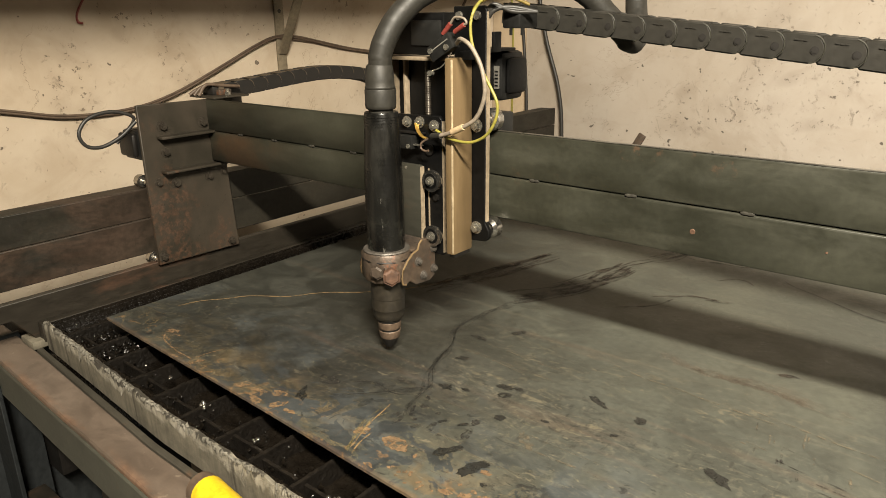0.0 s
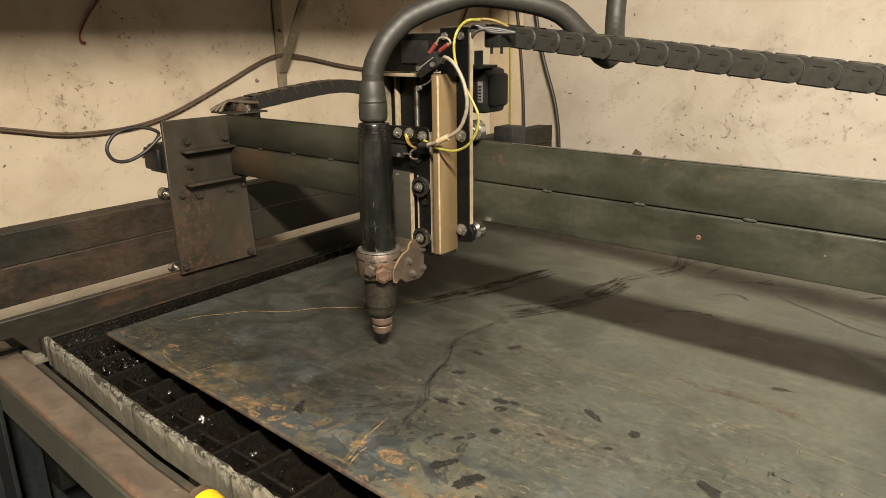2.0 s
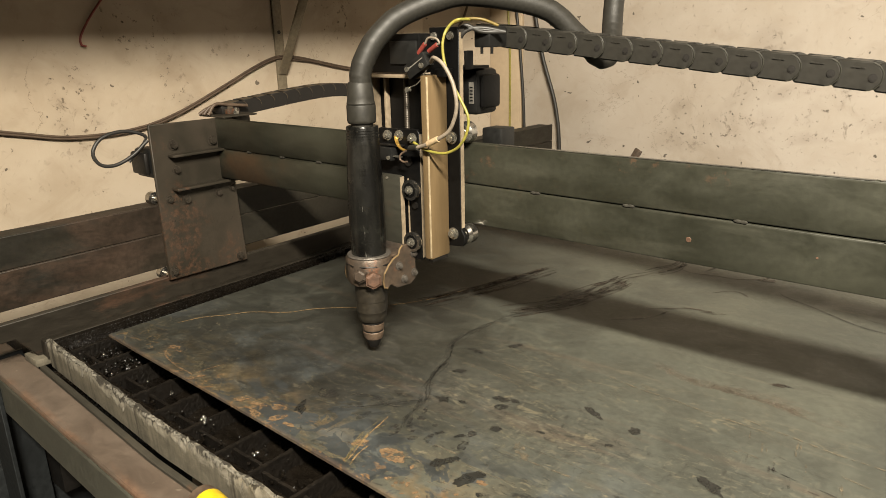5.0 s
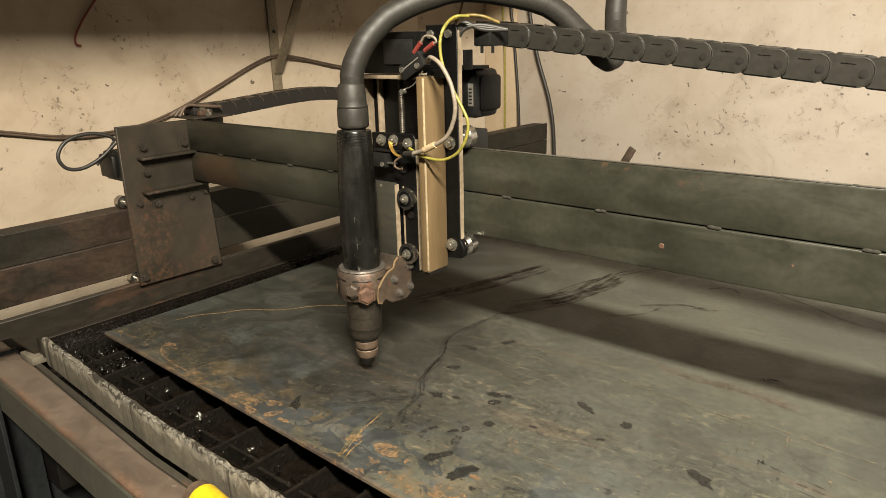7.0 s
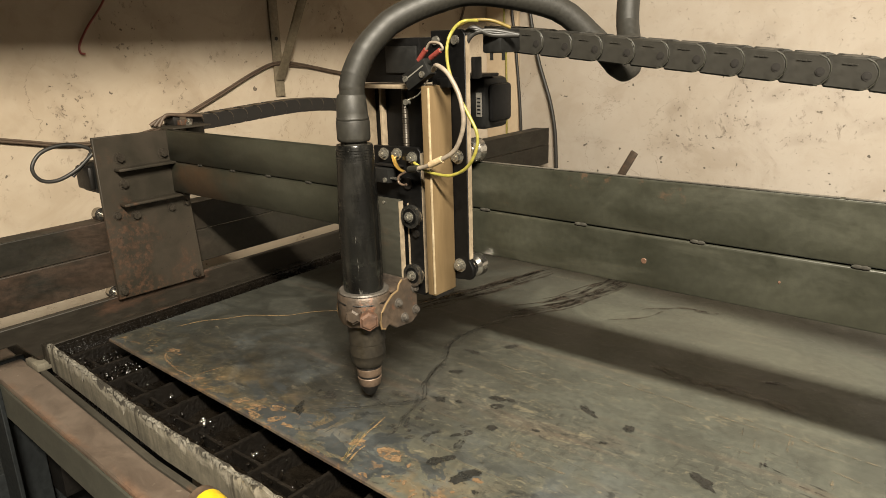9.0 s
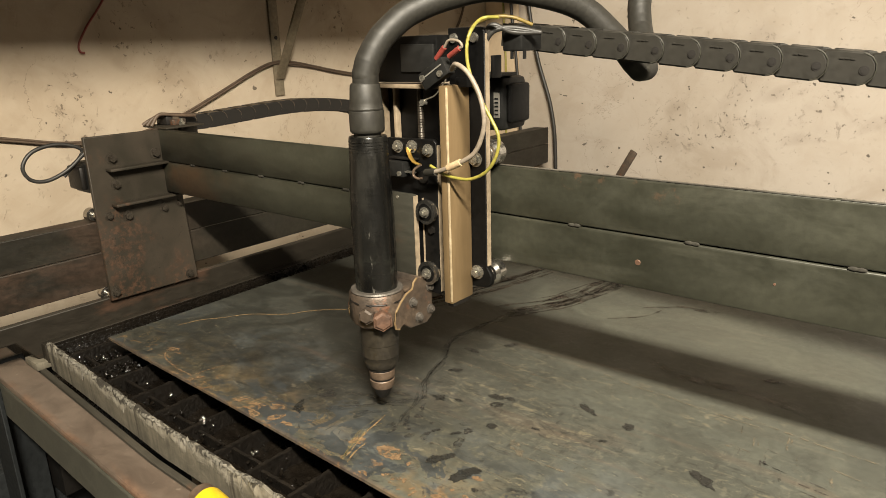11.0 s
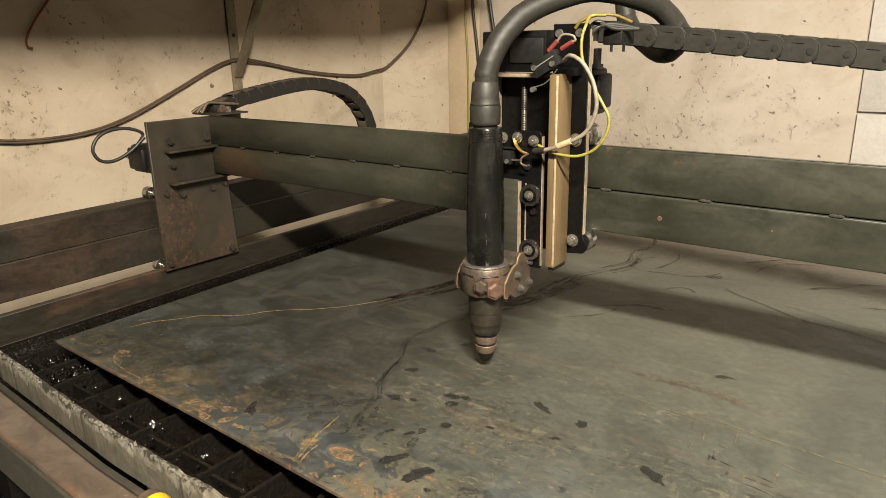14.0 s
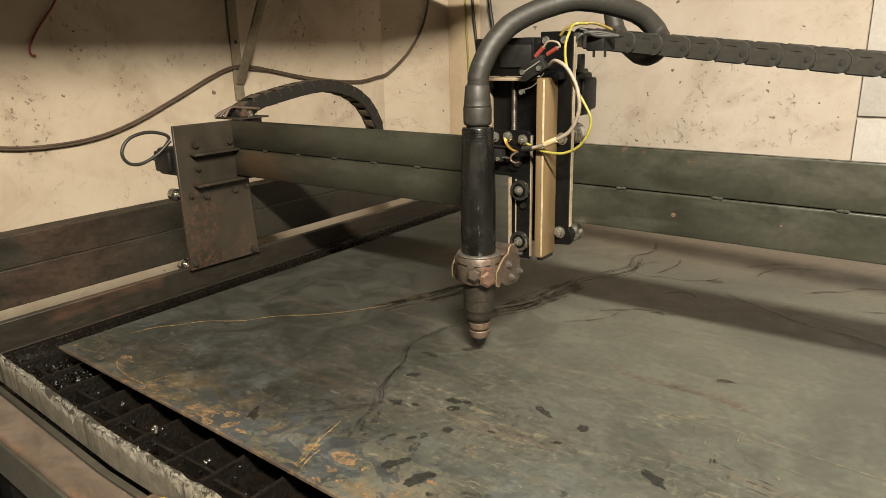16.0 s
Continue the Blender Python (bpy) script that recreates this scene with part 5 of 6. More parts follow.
# ---- the carriage and its lift ----
def carriage():
    c = thing("carriage", "black steel torch carriage with gold rail and stepper motor", "carriage")
    # back plate
    bm = prism(B(), [(0.4155, 0.392), (0.455, 0.392), (0.459, 0.388), (0.459, 0.158), (0.464, 0.150), (0.464, 0.142), (0.460, 0.137), (0.440, 0.135), (0.330, 0.135), (0.330, 0.34), (0.4155, 0.34)], "y", 0.240, 0.246, 0.0008)
    part("back_plate", bm, M_BLACK, c)
    part("plate_edge", box(B(), 0.4591, 0.4602, 0.2405, 0.2457, 0.160, 0.386), M_ALU, c, "bare bright plate edge")
    # gold rail
    part("lift_rail", box(B(), 0.4305, 0.441, 0.205, 0.2395, 0.1255, 0.3405, 0.0014), M_TAN, c, "gold-brown anodised aluminium rail")
    part("rail_lip", box(B(), 0.4392, 0.4416, 0.2040, 0.2056, 0.128, 0.339, 0.0005), M_CREAM, c, "bright worn rail edge")
    part("rail_foot", box(B(), 0.433, 0.440, 0.208, 0.236, 0.1215, 0.1255), M_DARK, c)
    part("rail_clip", box(B(), 0.437, 0.452, 0.222, 0.2395, 0.338, 0.347, 0.001), M_BLACK, c)
    # upper housing
    part("housing", box(B(), 0.336, 0.4185, 0.219, 0.2395, 0.342, 0.386, 0.002), M_BLACK, c)
    part("housing_step", box(B(), 0.374, 0.416, 0.2165, 0.2195, 0.352, 0.378, 0.001), M_PLASTIC, c)
    part("top_flange", box(B(), 0.327, 0.4175, 0.214, 0.2395, 0.3365, 0.3405, 0.0008), M_ALU, c, "bare aluminium flange")
    part("side_rail", box(B(), 0.3275, 0.334, 0.2195, 0.2395, 0.20, 0.3365, 0.0008), M_ALU, c, "bare aluminium side rail")
    part("inner_rail", box(B(), 0.3465, 0.350, 0.232, 0.2395, 0.20, 0.3365, 0.0005), M_ALU, c)
    bm = B()
    for k in range(44):
        cyl(bm, (0.386, 0.230, 0.220 + 0.0026 * k), (0.386, 0.230, 0.2216 + 0.0026 * k), 0.0036, 0.0030, n=12)
    cyl(bm, (0.386, 0.230, 0.20), (0.386, 0.230, 0.336), 0.0029, n=12)
    part("lead_screw", bm, M_DIRTYBOLT, c, "threaded steel lead screw")
    for x, z in ((0.4473, 0.3822), (0.4230, 0.3822)):
        bm = cyl(B(), (x, 0.240, z), (x, 0.2375, z), 0.0048, 0.0042, n=18)
        part("screw", bm, M_ZINC, c)
    bolt(c, (0.447, 0.240, 0.1517), (0, -1, 0), 0.0055)
    bolt(c, (0.447, 0.240, 0.268), (0, -1, 0), 0.0055)
    # rollers that run on the beam
    for z in (0.2735, 0.1495):
        bm = cyl(B(), (0.4555, 0.262, z), (0.4555, 0.252, z), 0.0125, n=28)
        cyl(bm, (0.4555, 0.252, z), (0.4555, 0.2475, z), 0.0125, 0.0095, n=28)
        cyl(bm, (0.4555, 0.2475, z), (0.4555, 0.2462, z), 0.006, n=14)
        part("roller", bm, M_CHROME, c)
    # limit switch with its wires
    turn = Matrix.Rotation(radians(-30), 4, "Y")
    ls = part("limit_switch", box(B(), 0.4080, 0.4410, 0.2050, 0.2160, 0.3425, 0.3595, 0.001, turn), M_PLASTIC, c, "black lever limit switch")
    part("switch_stripe", box(B(), 0.4115, 0.4365, 0.2042, 0.2049, 0.3528, 0.3540, 0, turn), M_LABEL, ls)
    for x, z in ((0.4120, 0.3470), (0.4335, 0.3515)):
        part("switch_screw", cyl(B(), (x, 0.205, z), (x, 0.2032, z), 0.0030, n=14), M_ZINC, ls)
    part("lever", sweep(B(), spline([(0.439, 0.2065, 0.346), (0.426, 0.2065, 0.332), (0.411, 0.2065, 0.3265)], 4), 0.0007, 6), M_ZINC, ls)
    part("lever_roller", cyl(B(), (0.4105, 0.204, 0.3245), (0.4105, 0.209, 0.3245), 0.0030, n=14), M_ZINC, ls)
    for pts in ([(0.4280, 0.207, 0.3645), (0.4385, 0.206, 0.3745)], [(0.4430, 0.207, 0.3665), (0.4560, 0.206, 0.3735)]):
        part("red_sleeve", sweep(B(), [Vector(q) for q in pts], 0.0026, 10), M_RED, ls, "red cable sleeve")
    part("switch_wire", sweep(B(), spline([(0.4385, 0.206, 0.3745), (0.4450, 0.205, 0.3805), (0.4560, 0.205, 0.3795), (0.4590, 0.206, 0.3750), (0.4560, 0.206, 0.3735)], 5), 0.0013), M_WHITEWIRE, ls)
    part("terminal", box(B(), 0.445, 0.455, 0.205, 0.208, 0.3555, 0.3575, 0, turn), M_ZINC, ls)
    wire = spline([(0.4480, 0.204, 0.3555), (0.4590, 0.197, 0.3600), (0.4740, 0.195, 0.3520), (0.4860, 0.195, 0.3330), (0.4903, 0.195, 0.3117), (0.4863, 0.195, 0.2949), (0.4778, 0.195, 0.2819), (0.4633, 0.195, 0.2733), (0.4444, 0.195, 0.2652), (0.4288, 0.195, 0.2607)], 8)
    part("grey_wire", sweep(B(), wire, 0.0022), M_WHITEWIRE, c, "grey two-core wire loop")
    wire = spline([(0.478, 0.236, 0.3990), (0.464, 0.230, 0.3985), (0.4700, 0.206, 0.3890), (0.4689, 0.200, 0.3756), (0.4703, 0.200, 0.3569), (0.4795, 0.200, 0.3355), (0.4936, 0.200, 0.3142), (0.5020, 0.200, 0.2982), (0.4995, 0.200, 0.2814), (0.4885, 0.200, 0.2662), (0.4705, 0.200, 0.2575), (0.4518, 0.200, 0.2569), (0.4364, 0.200, 0.2596), (0.4200, 0.203, 0.2650)], 8)
    part("earth_wire", sweep(B(), wire, 0.0016), M_YELWIRE, c, "yellow-green earth wire")
    part("wire_sleeve", sweep(B(), spline([(0.4633, 0.195, 0.2733), (0.4480, 0.195, 0.2665)], 4), 0.0034), M_SLEEVE, c, "cream cable sleeve")
    part("wire_boot", sweep(B(), spline([(0.4330, 0.195, 0.2615), (0.4180, 0.198, 0.2590)], 4), 0.0036), M_RUBBER, c)
    part("yellow_loop", sweep(B(), spline([(0.4415, 0.240, 0.3870), (0.4490, 0.240, 0.3945), (0.4640, 0.245, 0.3997), (0.4800, 0.255, 0.3990), (0.4930, 0.268, 0.3920)], 6), 0.0017), M_OCHREWIRE, c)
    for k in range(3):
        part("chain_cable", sweep(B(), spline([(0.4530, 0.244, 0.372 + 0.005 * k), (0.4640, 0.246, 0.3870 + 0.003 * k), (0.4780, 0.258, 0.3900 - 0.002 * k), (0.4980, 0.275, 0.3850)], 6), 0.0025), M_CABLEBLACK, c)
    # motor on the back
    part("stepper_motor", box(B(), 0.392, 0.4340, 0.306, 0.352, 0.287, 0.343, 0.006), M_PLASTIC, c, "black stepper motor with white label")
    part("motor_flange", box(B(), 0.4342, 0.4415, 0.310, 0.348, 0.295, 0.336, 0.004), M_BLACK, c)
    part("motor_label", box(B(), 0.4225, 0.4300, 0.3052, 0.3058, 0.301, 0.327), M_LABEL, c, "white label with dark bars")
    for k in range(5):
        part("label_bar", box(B(), 0.4240, 0.4285, 0.3046, 0.3051, 0.304 + 0.004 * k, 0.3055 + 0.004 * k), M_BLACK, c)
    part("motor_mount", box(B(), 0.398, 0.436, 0.2465, 0.330, 0.3435, 0.347, 0.001), M_BLACK, c)
    part("mount_foot", box(B(), 0.4600, 0.4645, 0.2475, 0.26, 0.345, 0.366, 0.001), M_BLACK, c)
    return c


CARRIAGE = carriage()


def lift_slide():
    s = thing("lift_slide", "black lift slide carrying the plasma torch clamp", "lift slide")
    part("slide_plate", prism(B(), [(0.352, 0.277), (0.4145, 0.2785), (0.4185, 0.2745), (0.4185, 0.1185), (0.408, 0.1185), (0.352, 0.125)], "y", 0.214, 0.219, 0.0008), M_BLACK, s)
    part("slide_edge", box(B(), 0.4186, 0.4196, 0.2143, 0.2187, 0.122, 0.273), M_ALU, s, "bare plate edge")
    for x, z in ((0.4080, 0.2675), (0.3870, 0.270), (0.3680, 0.269)):
        bolt(s, (x, 0.214, z), (0, -1, 0), 0.0048)
    part("torch_plate", box(B(), 0.3555, 0.3935, 0.205, 0.2105, 0.128, 0.223, 0.0012), M_STEEL, s, "dark steel torch plate")
    part("plate_lip", box(B(), 0.3938, 0.3949, 0.2045, 0.2105, 0.129, 0.2215), M_ALU, s, "bare plate edge")
    part("plate_lip", box(B(), 0.3990, 0.3998, 0.2120, 0.2139, 0.129, 0.219), M_ALU, s)
    part("pilot_screw", cyl(B(), (0.3725, 0.205, 0.2185), (0.3725, 0.2038, 0.2185), 0.0016, n=10), M_ZINC, s)
    for z in (0.207, 0.1425):
        bm = cyl(B(), (0.4090, 0.2135, z), (0.4090, 0.2085, z), 0.0098, 0.0124, n=28)
        cyl(bm, (0.4090, 0.2085, z), (0.4090, 0.2045, z), 0.0124, n=28)
        w = part("v_roller", bm, M_CHROME, s, "grooved bearing roller")
        part("seal", cyl(B(), (0.4090, 0.2044, z), (0.4090, 0.2040, z), 0.0088, n=24), M_BLACK, w)
        bolt(w, (0.4090, 0.204, z), (0, -1, 0), 0.0042)
    part("spare_nut", cyl(B(), (0.4100, 0.214, 0.187), (0.4100, 0.211, 0.187), 0.0042, n=6), M_DARK, s)
    part("hole_bush", cyl(B(), (0.4015, 0.214, 0.2405), (0.4015, 0.2115, 0.2405), 0.0062, n=18), M_DARK, s)
    part("small_switch", box(B(), 0.3625, 0.3865, 0.199, 0.212, 0.241, 0.256, 0.001), M_PLASTIC, s, "small black micro switch")
    part("switch_arm", box(B(), 0.3625, 0.3965, 0.205, 0.213, 0.2575, 0.2595, 0.0004), M_DARK, s)
    part("switch_screw", cyl(B(), (0.3820, 0.199, 0.2445), (0.3820, 0.1975, 0.2445), 0.0026, n=12), M_ZINC, s)
    part("contact", box(B(), 0.3865, 0.3985, 0.202, 0.206, 0.2455, 0.247), M_ZINC, s)
    part("lug", sweep(B(), spline([(0.3855, 0.209, 0.269), (0.3905, 0.206, 0.262), (0.3985, 0.203, 0.257), (0.4065, 0.203, 0.2545)], 5), 0.0026, 8, 0.6), M_BRASS, s, "yellow crimped cable lug")
    part("copper_lead", sweep(B(), spline([(0.4085, 0.202, 0.2550), (0.4010, 0.200, 0.2500), (0.4000, 0.200, 0.2440), (0.4060, 0.200, 0.2415), (0.4110, 0.200, 0.2425)], 5), 0.0012, 8), M_NOZZLE, s)
    return s


SLIDE = lift_slide()


def torch():
    t = thing("plasma_torch", "black taped plasma torch in a rusty clamp", "plasma torch")
    cx, cy = 0.3760, 0.164
    base = (cx, cy, 0)
    part("barrel", lathe(B(), base, [(0.0205, 0.128), (0.0210, 0.131), (0.0212, 0.150), (0.0216, 0.178), (0.0214, 0.181), (0.0214, 0.205), (0.0206, 0.228), (0.0196, 0.248), (0.0190, 0.262), (0.0186, 0.284), (0.0178, 0.286), (0.0165, 0.286)], 40), M_WRAP, t, "torch barrel wrapped in black tape")
    bm = B()
    for k, z in enumerate((0.2815, 0.2785, 0.2755, 0.2725)):
        lathe(bm, base, [(0.0186, z - 0.0006), (0.0191, z), (0.0186, z + 0.0006)], 32)
    part("grip_ring", bm, M_WRAP, t)
    part("collar", lathe(B(), base, [(0.0130, 0.284), (0.0130, 0.2885), (0.0150, 0.2890), (0.0163, 0.2905), (0.0166, 0.2930), (0.0167, 0.3085), (0.0162, 0.3100), (0.0150, 0.3102)]), M_RUBBER, t, "ribbed rubber hose collar")
    part("collar_top", lathe(B(), base, [(0.0150, 0.3100), (0.0161, 0.3105), (0.0163, 0.3118), (0.0156, 0.3130), (0.0153, 0.3180), (0.0141, 0.3330), (0.0126, 0.3350)]), M_RUBBER, t)
    # clamp: block round the barrel with lugs
    bm = B()
    rows = []
    n = 12
    for z, gr in ((0.0985, -0.0015), (0.1010, 0.0), (0.1290, 0.0), (0.1315, -0.002)):
        ring = []
        for k in range(n):
            a = 2 * math.pi * (k + 0.35) / n
            r = 0.0275 + gr + 0.0016 * (k % 2)
            ring.append(bm.verts.new((cx + r * math.cos(a), cy + r * math.sin(a), z)))
        rows.append(ring)
    for p, q in zip(rows, rows[1:]):
        for k in range(n):
            bm.faces.new((p[k], p[(k + 1) % n], q[(k + 1) % n], q[k]))
    bm.faces.new(rows[0][::-1])
    bm.faces.new(rows[-1])
    part("clamp_body", bm, M_CLAMP, t, "rusty octagonal torch clamp")
    for a, z, r in ((-38, 0.1085, 0.0105), (-66, 0.1140, 0.0085)):
        d = Vector((math.cos(radians(a)), math.sin(radians(a)), 0))
        p = Vector((cx, cy, z)) + d * 0.025
        part("clamp_screw", cyl(cyl(B(), p, p + d * 0.0090, r, n=6), p + d * 0.0090, p + d * 0.0110, r * 0.92, r * 0.70, n=6), M_RUSTY if a == -38 else M_CLAMP, t, "rusty hexagonal clamp screw")
    part("clamp_ring", lathe(B(), base, [(0.0222, 0.1312), (0.0262, 0.1315), (0.0268, 0.1325), (0.0256, 0.1340), (0.0222, 0.1342)], 36), M_WORNGREY, t, "worn grey clamp ring")
    part("clamp_groove", lathe(B(), base, [(0.0284, 0.1225), (0.0288, 0.1232), (0.0284, 0.1240)], 12), M_DARK, t)
    # ears that tie the clamp to the slide
    ear = [(0.2105, 0.1405), (0.1910, 0.1410), (0.1860, 0.1375), (0.1837, 0.1310), (0.1750, 0.1285), (0.1662, 0.1220), (0.1590, 0.1140), (0.1561, 0.1050), (0.1575, 0.0965), (0.1631, 0.0945), (0.1690, 0.0975), (0.1790, 0.0900), (0.2041, 0.0885), (0.2136, 0.0940), (0.2136, 0.1380)]
    for x, lab in ((0.4030, "rusty notched clamp ear"), (0.3375, "")):
        e = part("ear", prism(B(), ear, "x", x, x + 0.0035, 0.0007), M_CLAMP, t, lab)
        rim = [Vector((x + 0.0030, yy, zz)) for yy, zz in ear[1:10]]
        part("worn_rim", sweep(B(), rim, 0.0011, 6), M_TAN, e, "golden worn edge of the ear")
    part("clamp_bridge", box(B(), 0.3410, 0.4030, 0.2005, 0.2045, 0.098, 0.138, 0.001), M_CLAMP, t)
    part("ear_plate", box(B(), 0.3700, 0.4028, 0.1770, 0.1990, 0.1290, 0.1325, 0.001), M_CLAMP, t)
    for y, z in ((0.1831, 0.1176), (0.1913, 0.0987), (0.2095, 0.1267), (0.2095, 0.1020)):
        bolt(t, (0.4065, y, z), (1, 0, 0), 0.0038, M_WORNGREY)
    # torch head and nozzle
    part("torch_head", lathe(B(), base, [(0.0125, 0.046), (0.0160, 0.0475), (0.0176, 0.0505), (0.0184, 0.0535), (0.0187, 0.0600), (0.0192, 0.0606), (0.0194, 0.0740), (0.0199, 0.0746), (0.0202, 0.100)]), M_TORCHHEAD, t, "dark scorched torch head")
    part("neck", lathe(B(), base, [(0.0120, 0.0435), (0.0142, 0.044), (0.0142, 0.0465), (0.012, 0.047)]), M_DARK, t)
    part("shield_ring", lathe(B(), base, [(0.0128, 0.0345), (0.0135, 0.0355), (0.0138, 0.043), (0.013, 0.0438)]), M_NOZZLE, t, "copper-brown shield ring")
    part("groove", lathe(B(), base, [(0.0122, 0.0318), (0.0126, 0.0348)]), M_DARK, t)
    part("shield_cap", lathe(B(), base, [(0.0112, 0.0225), (0.0122, 0.0245), (0.0132, 0.0315), (0.0126, 0.0322)]), M_NOZZLE, t, "copper-brown shield cap")
    part("nozzle", lathe(B(), base, [(0.0030, 0.0102), (0.0052, 0.0105), (0.0075, 0.0135), (0.0098, 0.0195), (0.0108, 0.0226), (0.009, 0.0226)]), M_DARK, t, "sooty black cutting nozzle")
    return t


TORCH = torch()


# ---- cable chains and hose ----
def link_mesh(name, material, h=0.0115, flare=0.055, rim=0.0011):
    """One chain link: two cheeks with a blunt chamfered nose that lap over the next link's narrower tail, and two bars."""
    bm = B()
    w, d = 0.030, 0.017
    for y0, y1 in ((-d, -d + 0.004), (d - 0.004, d)):
        out = [(-0.0075, -h), (0.0185, -h), (0.0235, -h * 0.80), (0.0268, -h * 0.42), (0.0276, 0), (0.0268, h * 0.42), (0.0235, h * 0.80), (0.0185, h), (-0.0075, h)]
        prism(bm, out, "y", y0, y1, rim)
    for y0, y1 in ((-d + 0.0041, -d + 0.0075), (d - 0.0075, d - 0.0041)):
        prism(bm, [(-0.016, -h + 0.0012), (0.004, -h + 0.0012), (0.004, h - 0.0012), (-0.016, h - 0.0012)], "y", y0, y1)
    for z in (-h + 0.0013, h - 0.0013):
        box(bm, 0.0, 0.015, -d + 0.002, d - 0.002, z - 0.0012, z + 0.0012)
    for v in bm.verts:
        v.co.y += (-1 if v.co.y < 0 else 1) * v.co.x * flare
    return mesh_of(name, bm, material)


LINK = link_mesh("link", M_CHAIN, 0.0115, 0.10, 0.0013)
PIN = mesh_of("pin", cyl(cyl(B(), (0.0205, -0.0194, -0.0008), (0.0205, -0.0186, -0.0008), 0.0032, 0.0036, n=16), (0.0205, -0.0197, -0.0008), (0.0205, -0.0190, -0.0008), 0.0021, n=14), M_SIDECHAIN)
marks = B()
for k in range(3):
    box(marks, 0.0035 + 0.0036 * k, 0.0062 + 0.0036 * k, -0.0183 - 0.0003 * k, -0.0172, 0.0058, 0.0068)
MARK = mesh_of("moulded_mark", marks, M_CHAIN)
# paler arc that draws the highlight round the link's nose
RIM = mesh_of("nose_rim", sweep(B(), [Vector((x, -0.0168 - 0.10 * x, z * 0.95)) for x, z in ((0.0180, 0.0114), (0.0235, 0.0092), (0.0268, 0.0048), (0.0276, 0.0), (0.0268, -0.0048), (0.0235, -0.0092), (0.0180, -0.0114))], 0.0005, 6), M_STEEL)


def beam_chain():
    c = thing("cable_chain", "black plastic cable chain along the gantry beam", "cable chain")
    x, z, k = 0.446, 0.3830, 0
    while x < 1.5:
        drop = -0.104 - 0.006 * math.sin(k * 1.9)
        ob = new("link", LINK)
        ob.parent = c
        ob.matrix_basis = pose(x, 0.324, z, 0, -math.degrees(math.atan(drop)), 0) @ Matrix.Scale(1.075, 4)
        for name, mesh in (("pin", PIN), ("moulded_mark", MARK), ("nose_rim", RIM)):
            new(name, mesh).parent = ob
        x, z, k = x + 0.03225, z + 0.03225 * drop, k + 1
    part("chain_end", box(B(), 0.4635, 0.486, 0.262, 0.296, 0.369, 0.392, 0.002), M_PLASTIC, c)
    for x in (0.472, 0.486):
        part("tongue", box(B(), x, x + 0.002, 0.263, 0.266, 0.362, 0.370), M_PLASTIC, c)
    return c


BEAM_CHAIN = beam_chain()
SIDE_CHAIN = thing("side_cable_chain", "black plastic cable chain arching over the side rail", "cable chain")
SIDE_LINKS = []
SIDE_LINK = link_mesh("side_link", M_SIDECHAIN, 0.0125, 0.02, 0.0008)
# pale arc on the upper nose, a highlight made as a part
NOSE = mesh_of("nose_highlight", sweep(B(), [Vector((0.0190, -0.0176, 0.0118)), Vector((0.0236, -0.0177, 0.0094)), Vector((0.0268, -0.0178, 0.0050)), Vector((0.0276, -0.0178, 0.0))], 0.0005, 6), M_RUNG)
RUNG = mesh_of("rung", box(B(), -0.001, 0.0165, -0.0125, 0.0125, 0.0108, 0.0128, 0.0006), M_RUNG)
RUNG_BELOW = mesh_of("rung_below", box(B(), -0.001, 0.0165, -0.0125, 0.0125, -0.0128, -0.0108, 0.0006), M_RUNG)
for k in range(34):
    ob = new("link", SIDE_LINK)
    ob.parent = SIDE_CHAIN
    for name, mesh in (("rung", RUNG), ("rung", RUNG_BELOW), ("nose_highlight", NOSE)):
        new(name, mesh).parent = ob
    SIDE_LINKS.append(ob)

HOSE = thing("torch_hose", "thick grey rubber torch hose looping up from the torch", "hose")
HOSE_PIECES = []
HOSE_LENGTH = 0.012
hose_bm = B()
cyl(hose_bm, (0, 0, -HOSE_LENGTH / 2), (0, 0, HOSE_LENGTH / 2), 0.0124, n=24, caps=False)
for zz in (-HOSE_LENGTH / 2, HOSE_LENGTH / 2):
    bmesh.ops.create_uvsphere(hose_bm, u_segments=24, v_segments=12, radius=0.0124, matrix=Matrix.Translation((0, 0, zz)))
HOSE_MESH = mesh_of("hose_piece", hose_bm, M_RUBBER)
for k in range(64):
    ob = new("hose_piece", HOSE_MESH)
    ob.parent = HOSE
    HOSE_PIECES.append(ob)


# ---- on the walls ----
def wall_cable():
    pts = [(-0.494, -0.3, 0.275), (-0.494, -0.05, 0.262), (-0.494, 0.10, 0.232), (-0.494, 0.20, 0.213), (-0.494, 0.32, 0.214), (-0.494, 0.42, 0.236), (-0.494, 0.54, 0.284), (-0.494, 0.64, 0.327), (-0.494, 0.705, 0.346), (-0.494, 0.77, 0.3425), (-0.494, 0.95, 0.308), (-0.494, 1.12, 0.291), (-0.494, 1.21, 0.299), (-0.485, 1.265, 0.3146), (-0.452, 1.337, 0.3876), (-0.430, 1.384, 0.494), (-0.42, 1.41, 0.70)]
    for dz in (0.0, -0.0042):
        q = [(x + (0.002 if dz else 0), y, z + dz) for x, y, z in pts]
        tagged(part("wall_cable", sweep(B(), spline(q, 8), 0.0023), M_CABLE), "brown cable slung along the plaster wall", "cable")
    q = [(-0.494, 0.69, 0.342), (-0.494, 0.80, 0.331), (-0.494, 0.90, 0.311), (-0.494, 1.0, 0.2965), (-0.494, 1.10, 0.2875)]
    tagged(part("wall_cable", sweep(B(), spline(q, 8), 0.0022), M_CABLE), "thin brown cable slung along the plaster wall", "cable")


wall_cable()


